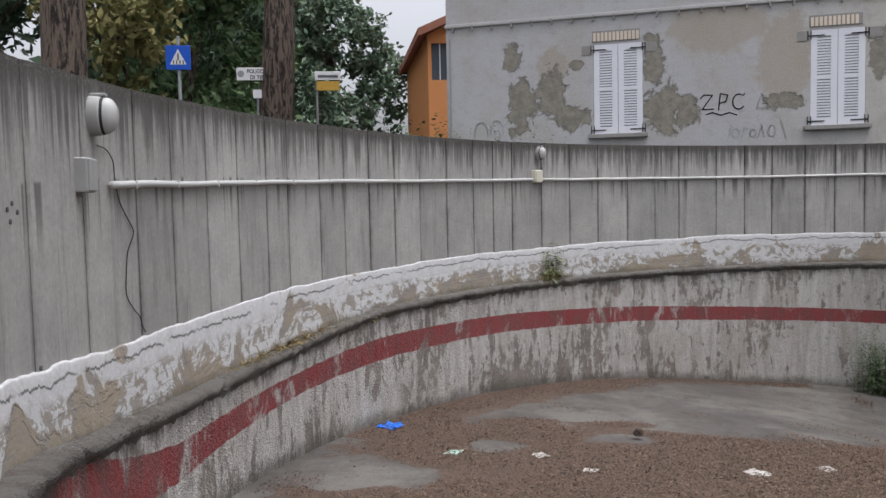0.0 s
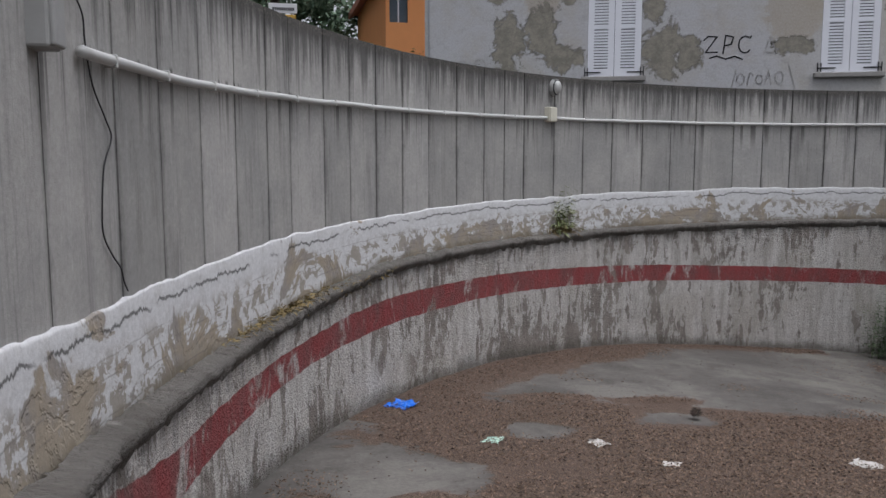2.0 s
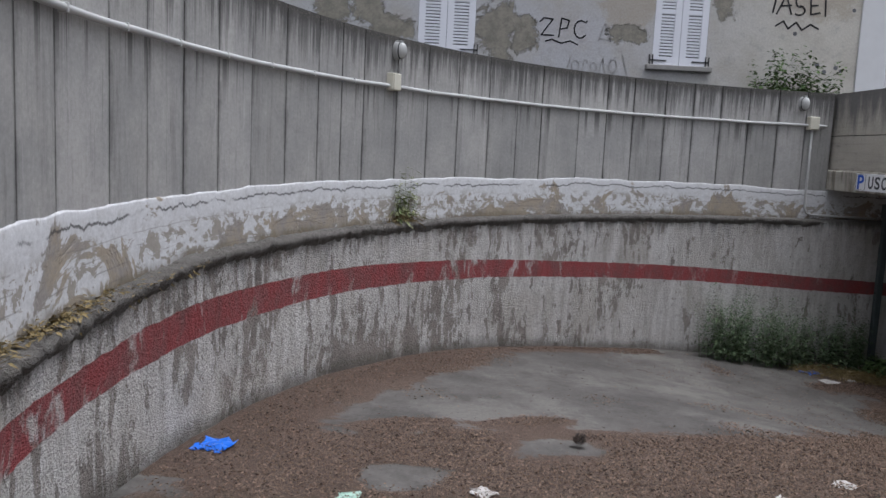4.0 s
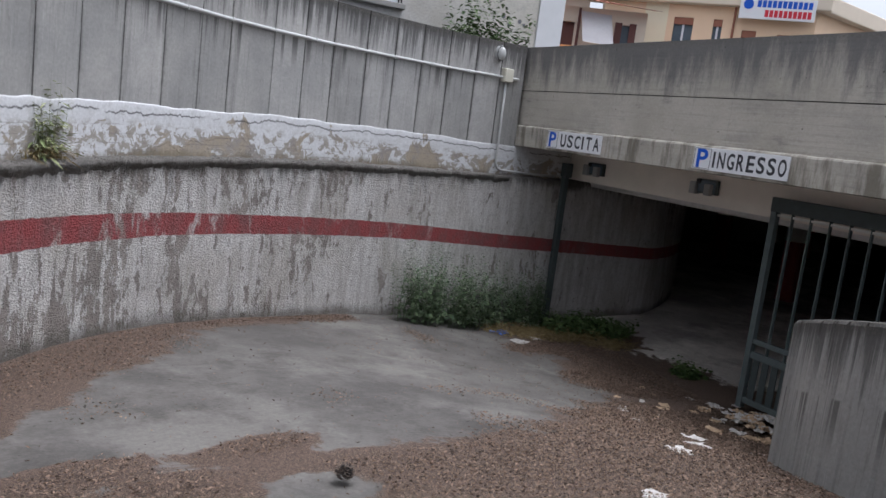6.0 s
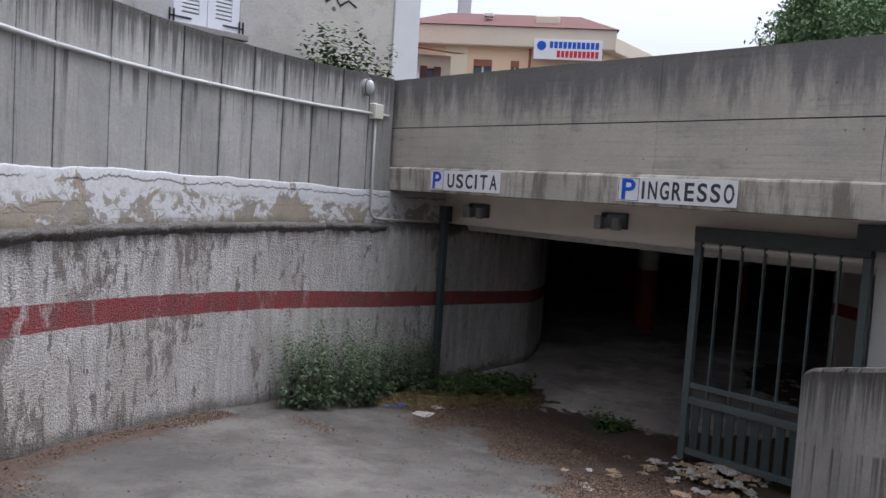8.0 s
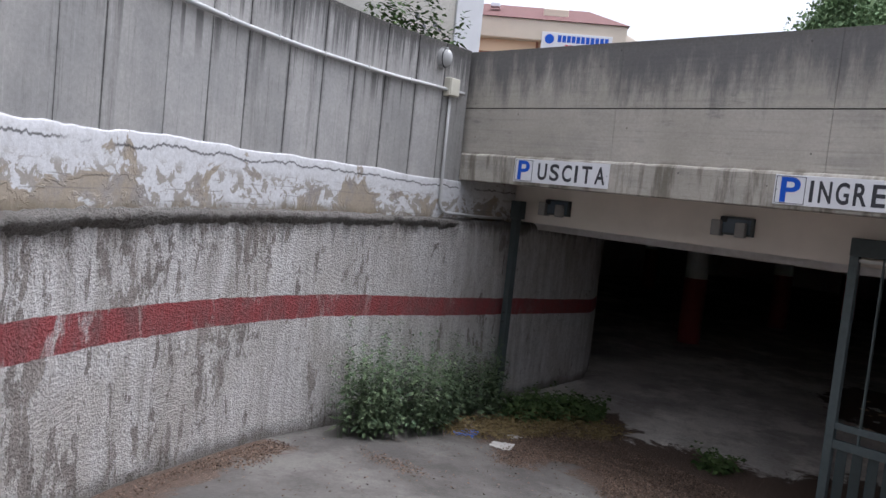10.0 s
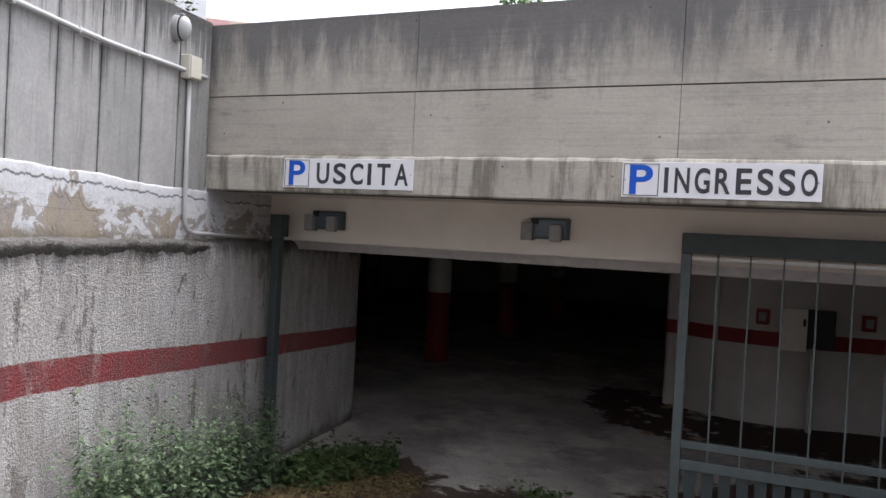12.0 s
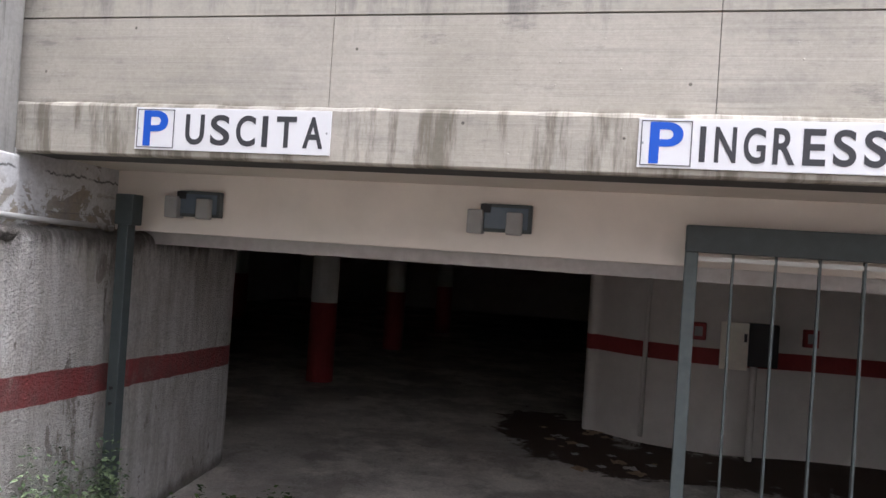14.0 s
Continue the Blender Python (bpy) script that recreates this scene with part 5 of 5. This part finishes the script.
bm.faces.new([bm.verts.new(p) for p in ((1.15, -0.25, 3.6), (2.05, -0.25, 3.55), (2.2, -0.95, 2.6), (1.3, -0.95, 2.65))])
bmesh.ops.solidify(bm, geom=list(bm.faces), thickness=0.03)
part("awning", bm, M_CLOTH, low, "pale cloth awning")
part("balcony", box(-0.1, 2.3, -0.9, 0, 1.75, 1.9), M_EAVE, low)
part("railing", box(-0.1, 2.3, -0.9, -0.86, 1.9, 2.5), M_ORANGE, low, "amber balcony panel")
part("downpipe", tube([(1.12, -0.1, 0), (1.12, -0.1, 3.7)], 0.04), M_ROOF, low)

rear = thing("rear_house", pose(51.0, 39.5, 1.5, 0, 0, -60) @ Matrix.Diagonal((1.6, 1.6, 1.6, 1)), "distant house with a terracotta roof", "house")
part("wall", wall_panel([0, 6], [0, 6.6], [(3.3, 3.9, 6.0, 6.4)], 0, 0.3), M_EAVE, rear)
bm = bmesh.new()
bm.faces.new([bm.verts.new(p) for p in ((-0.5, -0.6, 6.6), (6.5, -0.6, 6.6), (6.0, 3, 7.6), (0, 3, 7.6))])
bmesh.ops.solidify(bm, geom=list(bm.faces), thickness=0.2)
part("roof", bm, M_TERRA, rear)
tower = thing("tower", pose(54.3, 29.0, 1.55, 0, 0, -60), "pale metal chimney tower far behind the roofs", "tower")
part("shaft", box(-0.45, 0.45, -0.45, 0.45, 0, 14.6, bevel=0.05), M_CLOTH, tower)
part("base", box(-0.5, 0.5, -0.5, 0.5, 0, 11.6, bevel=0.05), M_EAVE, tower)


# ---- trees ----
def crown(blobs, count, size, seed):
    """Many small leaf faces gathered in clumps."""
    rng = np.random.default_rng(seed)
    V, F = [], []
    for (cx, cy, cz, r, rz) in blobs:
        n = int(count * r * r)
        clumps = rng.normal(size=(max(8, n // 26), 3))
        clumps /= np.linalg.norm(clumps, axis=1)[:, None]
        clumps *= rng.uniform(0.55, 1.03, (len(clumps), 1)) * np.array([r, r, rz])
        for k in range(n):
            c = clumps[k % len(clumps)] + rng.normal(size=3) * 0.13 * r
            p = np.array((cx, cy, cz)) + c
            a, b = rng.normal(size=3), rng.normal(size=3)
            a /= np.linalg.norm(a)
            b -= a * (a @ b)
            b /= np.linalg.norm(b)
            s = size * rng.uniform(0.6, 1.3)
            i = len(V)
            V += [tuple(p - a * s), tuple(p + b * s * 0.45), tuple(p + a * s), tuple(p - b * s * 0.45)]
            F.append((i, i + 1, i + 2, i + 3))
    me = bpy.data.meshes.new("crown")
    me.from_pydata(V, [], F)
    return me


def tree(x, y, trunk_r, height, blobs, material, label, leaf=0.16, count=420, seed=1, lean=0.0):
    t = thing("tree", pose(x, y, 1.5), label, "tree")
    pts = [(lean * (k / 9) ** 1.5 + 0.06 * math.sin(k + seed), 0.05 * math.cos(k * 1.7 + seed), height * k / 9) for k in range(10)]
    tb = tube(pts, trunk_r * 1.15, 14, trunk_r * 0.6)
    for v in tb.verts:
        v.co += Vector((v.co.x, v.co.y, 0)).normalized() * 0.10 * trunk_r * noise.noise(v.co * 4)
    part("trunk", tb, M_BARK, t, smooth=True)
    for k, (bx, by, bz, r, _) in enumerate(blobs[:5]):
        q = pts[5 + k % 4]
        part("limb", tube([q, ((q[0] + bx) / 2, (q[1] + by) / 2, (q[2] + bz) / 2 + 0.2), (bx, by, bz)], trunk_r * 0.35, 7, trunk_r * 0.1), M_BARK, t)
    me = crown(blobs, count, leaf, seed)
    me.materials.append(material)
    ob = new("crown", me)
    ob.parent = t
    return t


def blobs(seed, n, spread, z0, z1, r0, r1, squash=0.75, sx=1.0):
    rng = random.Random(seed)
    out = []
    for _ in range(n):
        r = rng.uniform(r0, r1)
        out.append((rng.uniform(-spread, spread) * sx, rng.uniform(-spread, spread) * 0.7, rng.uniform(z0, z1), r, r * squash))
    return out


tree(-5.1, 12.4, 0.31, 9.0, blobs(3, 7, 2.2, 7.5, 9.5, 0.9, 1.4), M_CROWN_D, "tall pine with thick furrowed bark trunk", seed=3)
tree(-2.75, 20.0, 0.41, 10.0, blobs(4, 8, 2.6, 8.8, 11.0, 1.0, 1.6), M_CROWN_D, "tall pine trunk behind the street signs", seed=4, lean=0.5)
tree(-5.8, 17.5, 0.16, 5.0, blobs(5, 14, 1.1, 1.6, 6.2, 0.6, 1.0), M_CROWN_Y, "yellow-green leafy tree beside the pine", seed=5, leaf=0.12, count=600)
tree(-5.4, 24.5, 0.2, 6.0, blobs(6, 22, 2.3, 1.2, 8.0, 0.9, 1.4), M_CROWN, "bushy green tree behind the crossing sign", seed=6, count=420)
tree(-4.2, 29.5, 0.2, 6.5, blobs(7, 22, 2.0, 1.0, 9.5, 0.9, 1.5), M_CROWN_D, "dark conifer behind the street signs", seed=7, count=420)
tree(-12.0, 25.0, 0.25, 8.0, blobs(8, 26, 4.2, 1.0, 9.0, 1.3, 2.2), M_CROWN_D, "dark tree mass at the street edge", seed=8, count=260, leaf=0.2)
tree(-1.4, 36.0, 0.3, 7.0, blobs(9, 34, 2.5, 0.8, 8.6, 1.0, 1.7), M_CROWN_D, "large dark green tree by the junction", seed=9, count=380)
tree(-6.5, 40.0, 0.3, 8.0, blobs(10, 30, 5.0, 1.0, 12.0, 1.6, 2.6), M_CROWN_D, "far dark trees behind the street", seed=10, count=200, leaf=0.24)
tree(30.5, 4.0, 0.3, 6.0, blobs(11, 40, 3.3, 4.2, 8.2, 0.9, 1.6), M_CROWN, "broad green tree beyond the garage roof", seed=11, count=900, leaf=0.095)
tree(30.2, -3.0, 0.3, 6.0, blobs(12, 30, 3.4, 4.4, 8.6, 1.0, 1.7), M_CROWN, "broad green tree beyond the garage roof", seed=12, count=600, leaf=0.1)


# ---- street signs ----
def post_sign(x, y, h, label):
    t = thing("street_sign", pose(x, y, 1.55), label, "street sign", "street signs")
    part("post", tube([(0, 0, 0), (0, 0, h)], 0.03, 8), M_METAL, t)
    return t


t = post_sign(-3.95, 14.7, 3.15, "blue square pedestrian crossing sign on a post")
part("plate", box(-0.21, 0.21, -0.06, -0.03, 2.56, 2.98, bevel=0.006), M_BLUE, t)
bm = bmesh.new()
bm.faces.new([bm.verts.new(p) for p in ((-0.14, -0.063, 2.65), (0.14, -0.063, 2.65), (0, -0.063, 2.92))])
part("triangle", bm, M_SIGN, t, "white triangle")
bm = bmesh.new()
for x in (-0.09, -0.035, 0.02, 0.075):
    block(bm, x, x + 0.02, -0.067, -0.064, 2.66, 2.72)
block(bm, -0.012, 0.012, -0.067, -0.064, 2.72, 2.84)
part("pictogram", bm, M_INK, t)
t = post_sign(-2.45, 19.8, 4.5, "white arrow sign reading POLIGONO DI TIRO")
part("plate", box(-1.12, -0.02, -0.06, -0.03, 3.12, 3.42, bevel=0.008), M_SIGN, t)
part("lettering", lettering("POLIGONO", 0.10, 0.56), M_INK, t, loc=pose(-0.87, -0.062, 3.28))
part("lettering", lettering("DI TIRO", 0.10, 0.42), M_INK, t, loc=pose(-0.80, -0.062, 3.14))
part("arrow", scrawl([[(-0.28, 3.27), (-0.05, 3.27)], [(-0.12, 3.34), (-0.05, 3.27), (-0.12, 3.20)]], 0.03), M_INK, t, loc=pose(0, -0.062, 0))
part("emblem", tube([(-1.02, -0.06, 3.27), (-1.02, -0.066, 3.27)], 0.08, 14), M_METAL, t)
t = post_sign(-3.1, 19.8, 2.7, "small white plate on a grey post")
part("plate", box(-0.1, 0.1, -0.05, -0.03, 2.7, 2.9), M_SIGN, t)
t = post_sign(-1.7, 20.0, 3.3, "street name board over a yellow panel")
part("name_board", box(-0.04, 0.58, -0.06, -0.03, 3.15, 3.36, bevel=0.006), M_SIGN, t)
part("writing", bar_row(bmesh.new(), 0.04, 0.52, 3.21, 3.27, 10, -0.06), M_INK, t)
part("panel", box(0.0, 0.55, -0.06, -0.03, 2.9, 3.12, bevel=0.006), M_YELLOW, t, "yellow panel")
t = post_sign(-0.05, 38.0, 4.2, "red and white give way sign over a blue disc")
bm = bmesh.new()
bm.faces.new([bm.verts.new(p) for p in ((-0.22, -0.05, 4.85), (0.22, -0.05, 4.85), (0, -0.05, 4.1))])
bmesh.ops.solidify(bm, geom=list(bm.faces), thickness=0.02)
part("rim", bm, M_BANNER_R, t)
bm = bmesh.new()
bm.faces.new([bm.verts.new(p) for p in ((-0.11, -0.08, 4.75), (0.11, -0.08, 4.75), (0, -0.08, 4.38))])
part("field", bm, M_SIGN, t)
part("blue_disc", tube([(0, -0.05, 3.85), (0, -0.07, 3.85)], 0.2, 18), M_BLUE, t)


# ---- plants ----
def weeds(name, places, height, material, label, category, seed, leaf=0.035, per=34, lean=0.12, narrow=0.42):
    """Upright stems with leaves in pairs up their length."""
    rng = np.random.default_rng(seed)
    V, F = [], []
    base = Vector(places[0])
    for px, py, pz in places:
        h = height * rng.uniform(0.5, 0.85) * (1.35 if rng.uniform() < 0.3 else 1.0)
        dx, dy = rng.normal(size=2) * lean * h
        s0, s1 = np.array((px, py, pz)), np.array((px + dx, py + dy, pz + h))
        i = len(V)
        w = 0.004
        V += [tuple(s0 + (w, 0, 0)), tuple(s0 - (w, 0, 0)), tuple(s1 + (0, w * 0.4, 0)), tuple(s0 + (0, w, 0))]
        F += [(i, i + 1, i + 2), (i + 1, i + 3, i + 2)]
        for k in range(per):
            f = 0.12 + 0.88 * k / per
            p = s0 + (s1 - s0) * f
            ang = rng.uniform(0, math.tau)
            d = np.array((math.cos(ang), math.sin(ang), rng.uniform(-0.5, 0.55)))
            L = leaf * rng.uniform(0.6, 1.3) * (1.25 - 0.6 * f)
            side = np.array((-math.sin(ang), math.cos(ang), rng.uniform(-0.4, 0.4))) * L * narrow
            q = p + d * L * rng.uniform(0.2, 1.1)
            i = len(V)
            V += [tuple(q), tuple(q + d * L * 0.5 + side), tuple(q + d * L * 1.5 - np.array((0, 0, L * 0.35))), tuple(q + d * L * 0.5 - side)]
            F.append((i, i + 1, i + 2, i + 3))
    V = [(x - base.x, y - base.y, z - base.z) for x, y, z in V]
    me = bpy.data.meshes.new(name)
    me.from_pydata(V, [], F)
    me.materials.append(material)
    ob = new(name, me)
    ob.location = base
    return tagged(ob, label, category)


def scatter(seed, n, cx, cy, rx, ry, turn=0.0):
    rng = np.random.default_rng(seed)
    out = []
    c, s = math.cos(radians(turn)), math.sin(radians(turn))
    while len(out) < n:
        a, b = rng.uniform(-1, 1, 2)
        if a * a + b * b < 1:
            x, y = cx + a * rx * c - b * ry * s, cy + a * rx * s + b * ry * c
            out.append((x, y, ground_at(x, y) - 0.01))
    return out


weeds("nettle_bush", scatter(1, 150, 7.06, 10.47, 0.97, 0.25, -14), 0.95, M_NETTLE, "tall green nettles growing against the wall foot", "plant", 1, 0.034, 46, 0.05, 0.42)
weeds("nettle_bush", scatter(2, 56, 8.30, 10.2, 0.42, 0.24, -16), 0.84, M_NETTLE, "green nettles beside the steel post", "plant", 2, 0.034, 46, 0.06, 0.42)
weeds("creeping_weed", scatter(3, 120, 9.0, 9.55, 0.75, 0.42, -35), 0.26, M_SHRUB, "low leafy green weeds on the garage threshold", "plant", 3, 0.045, 22, 0.5, 0.6)
weeds("small_weed", scatter(4, 22, 8.25, 7.75, 0.16, 0.14), 0.20, M_SHRUB, "small green weed on the littered floor", "plant", 4, 0.04, 20, 0.5, 0.6)
weeds("dry_grass", scatter(5, 420, 8.15, 9.72, 0.95, 0.34, -25), 0.13, M_STRAW, "dry yellow grass in front of the nettles", "grass", 5, 0.05, 7, 0.8, 0.12)
weeds("dry_grass", scatter(15, 160, 8.6, 9.1, 0.5, 0.3, -50), 0.09, M_STRAW, "dry yellow grass on the leaf litter", "grass", 15, 0.05, 6, 0.8, 0.12)


def on_ledge(seed, n, a0, a1, z=0.70, off=0.07):
    rng = np.random.default_rng(seed)
    return [tuple(wall_at(len_at(a), off * rng.uniform(0.3, 1.2), z)) for a in rng.normal((a0 + a1) / 2, (a1 - a0) / 3, n)]


weeds("ledge_plant", on_ledge(6, 26, 119.5, 121.2), 0.5, M_SPIKE, "spiky green plant growing from the wall ledge", "plant", 6, 0.05, 16, 0.09, 0.2)
weeds("ledge_grass", on_ledge(7, 90, 119.0, 122.5, 0.69), 0.16, M_STRAW, "dry grass tuft on the wall ledge", "grass", 7, 0.05, 6, 0.5, 0.1)
weeds("ledge_grass", on_ledge(8, 420, 146, 160, 0.60), 0.08, M_STRAW, "dry yellowed moss and grass along the ledge", "grass", 8, 0.03, 7, 0.9, 0.3)
weeds("street_shrub", [tuple(fac(2.42 + 0.5 * random.uniform(-1, 1), -0.55 + 0.25 * random.uniform(-1, 1), 1.56)) for _ in range(130)], 1.42, M_SHRUB, "leafy green shrub between wall and house", "shrub", 9, 0.07, 60, 0.14, 0.5)
weeds("street_weeds", [tuple(fac(random.uniform(-5.9, -3.4), -0.4 + 0.2 * random.uniform(-1, 1), 1.56)) for _ in range(150)], 1.38, M_NETTLE, "straggling weeds along the house foot", "plant", 10, 0.05, 24, 0.08)
weeds("street_weeds", [(random.uniform(-0.4, 1.1), 15.5 + random.uniform(-1, 1), 1.56) for _ in range(80)], 1.75, M_SHRUB, "green hedge plants behind the wall", "plant", 11, 0.08, 30, 0.1, 0.5)
weeds("wall_twig", [tuple(wall_at(len_at(99.5), -0.02, -0.98))], 0.34, M_LITTER, "dry brown twig leaning on the wall", "twig", 12, 0.03, 5, 0.25, 0.2)


# ---- litter ----
def crumpled(name, x, y, size, material, label, category, seed, flat=0.35, lift=0.0):
    bm = bmesh.new()
    bmesh.ops.create_grid(bm, x_segments=7, y_segments=6, size=size / 2)
    off = Vector((seed * 3.7, seed * 1.3, 0))
    for v in bm.verts:
        n = noise.noise_vector(v.co / size * 3.1 + off)
        v.co += n * size * 0.28
        v.co.z = abs(v.co.z) * flat * 2 + 0.004
    bmesh.ops.solidify(bm, geom=list(bm.faces), thickness=0.002)
    ob = part(name, bm, material)
    z = min(v.co.z for v in ob.data.vertices)
    ob.matrix_basis = pose(x, y, ground_at(x, y) - z + 0.004 + lift, 0, 0, seed * 47)
    return tagged(ob, label, category)


crumpled("plastic_bag", -0.81, 7.56, 0.20, M_BAG, "crumpled blue plastic bag on the leaf litter", "bag", 1, 0.6)
crumpled("plastic_wrapper", 7.45, 9.98, 0.22, M_BAG, "flattened blue plastic wrapper on the floor", "wrapper", 2)
crumpled("paper_scrap", 7.75, 9.62, 0.13, M_PAPER, "crumpled white paper by the dry grass", "paper", 3, 0.6)
crumpled("paper_scrap", 7.3, 9.6, 0.2, M_PAPER, "torn white paper strip on the floor", "paper", 4, 0.2)
crumpled("paper_scrap", 4.58, 6.33, 0.16, M_PAPER, "dirty white paper on the brown litter", "paper", 5, 0.4)
crumpled("paper_scrap", 5.18, 6.57, 0.18, M_PAPER, "dirty white paper on the brown litter", "paper", 6, 0.4)
crumpled("paper_scrap", 3.83, 6.21, 0.14, M_PAPER, "small white scrap on the brown litter", "paper", 7)
crumpled("paper_scrap", 2.6, 5.9, 0.12, M_PAPER, "small white scrap on the brown litter", "paper", 8)
crumpled("plastic_scrap", -0.35, 6.5, 0.13, M_GREENP, "pale green plastic scrap on the litter", "plastic", 9)
crumpled("paper_scrap", 0.35, 6.35, 0.12, M_PAPER, "small white scrap on the brown litter", "paper", 10)
crumpled("paper_scrap", 0.6, 5.8, 0.10, M_PAPER, "small white scrap on the brown litter", "paper", 11)
crumpled("paper_scrap", 1.9, 5.7, 0.16, M_PAPER, "dirty white paper on the brown litter", "paper", 12)
rng = random.Random(5)
for k in range(80):
    x, y = 7.2 + rng.gauss(0, 0.24), 6.5 + rng.gauss(0, 0.22)
    m, nm, lab, cat = rng.choice(((M_PAPER, "paper_scrap", "dirty paper in the rubbish heap by the gate", "paper"), (M_CARD, "cardboard_scrap", "damp cardboard in the rubbish heap by the gate", "cardboard"), (M_CARD, "cardboard_scrap", "damp cardboard in the rubbish heap by the gate", "cardboard"), (M_PAPER, "paper_scrap", "dirty paper in the rubbish heap by the gate", "paper"), (M_PAPER, "paper_scrap", "dirty paper in the rubbish heap by the gate", "paper")))
    crumpled(nm, x, y, rng.uniform(0.05, 0.15), m, lab, cat, 20 + k, 0.9, 0.2 * max(0, 0.5 - math.hypot(x - 7.2, y - 6.5)))
for k in range(30):
    x, y = rng.uniform(5.2, 7.4), rng.uniform(6.1, 7.9)
    if math.hypot(x - CX, y - CY) > R_CORE + 0.25:
        crumpled("paper_scrap", x, y, rng.uniform(0.04, 0.11), rng.choice((M_PAPER, M_CARD, M_CARD)), "small pale scrap among the dead leaves", "paper", 60 + k)
for k in range(26):
    crumpled("paper_scrap", rng.uniform(11.0, 13.2), rng.uniform(4.9, 6.3), rng.uniform(0.05, 0.16), rng.choice((M_PAPER, M_CARD)), "dusty scrap in the garage rubbish", "paper", 100 + k)

bm = bmesh.new()
for k in range(60):
    a, f = k * 2.4, k / 60
    r = 0.052 * math.sin(math.pi * (0.12 + 0.85 * f))
    c = Vector((r * math.cos(a), r * math.sin(a), 0.02 + 0.09 * f))
    d = Vector((math.cos(a), math.sin(a), 0.5)) * 0.03
    s = Vector((-math.sin(a), math.cos(a), 0)) * 0.016
    bm.faces.new([bm.verts.new(p) for p in (c * 0.6 + Vector((0, 0, c.z * 0.4)), c + s, c + d, c - s)])
tagged(part("pine_cone", bm, M_BARK, loc=pose(1.43, 6.98, ground_at(1.43, 6.98) + 0.01) @ Matrix.Diagonal((0.75, 0.75, 0.75, 1))), "open dark brown pine cone on bare concrete", "pine cone")


def leaf_litter(n, seed, a0, a1):
    rng = np.random.default_rng(seed)
    V, F = [], []
    while len(F) < n:
        a, r = rng.uniform(a0, a1), rng.uniform(R_CORE + 0.03, 7.5)
        x, y = CX + r * math.cos(radians(a)), CY + r * math.sin(radians(a))
        k = litter_at(x, y) + 1.5 * 0.55 * noise.noise(Vector((x * 1.3, y * 1.3, 7)))
        if rng.uniform() > max(0.012, min(1.0, (k - 0.35) * 2.5)):
            continue
        z = ground_at(x, y) + rng.uniform(0.006, 0.02)
        t, s = rng.uniform(0, math.tau), rng.uniform(0.005, 0.015)
        w = s * rng.uniform(0.12, 0.42)
        c, q = math.cos(t), math.sin(t)
        i = len(V)
        h = rng.uniform(-0.005, 0.007, 4)
        V += [(x + c * s, y + q * s, z + h[0]), (x - q * w, y + c * w, z + h[1]), (x - c * s, y - q * s, z + h[2]), (x + q * w, y - c * w, z + h[3])]
        F.append((i, i + 1, i + 2, i + 3))
    me = bpy.data.meshes.new("leaf_litter")
    me.from_pydata(V, [], F)
    me.materials.append(M_LITTER)
    return tagged(new("leaf_litter", me), "brown dead leaves strewn over the concrete ramp", "leaf litter", kind="stuff")


leaf_litter(130000, 3, 68, 200)
leaf_litter(60000, 4, 60, 100)
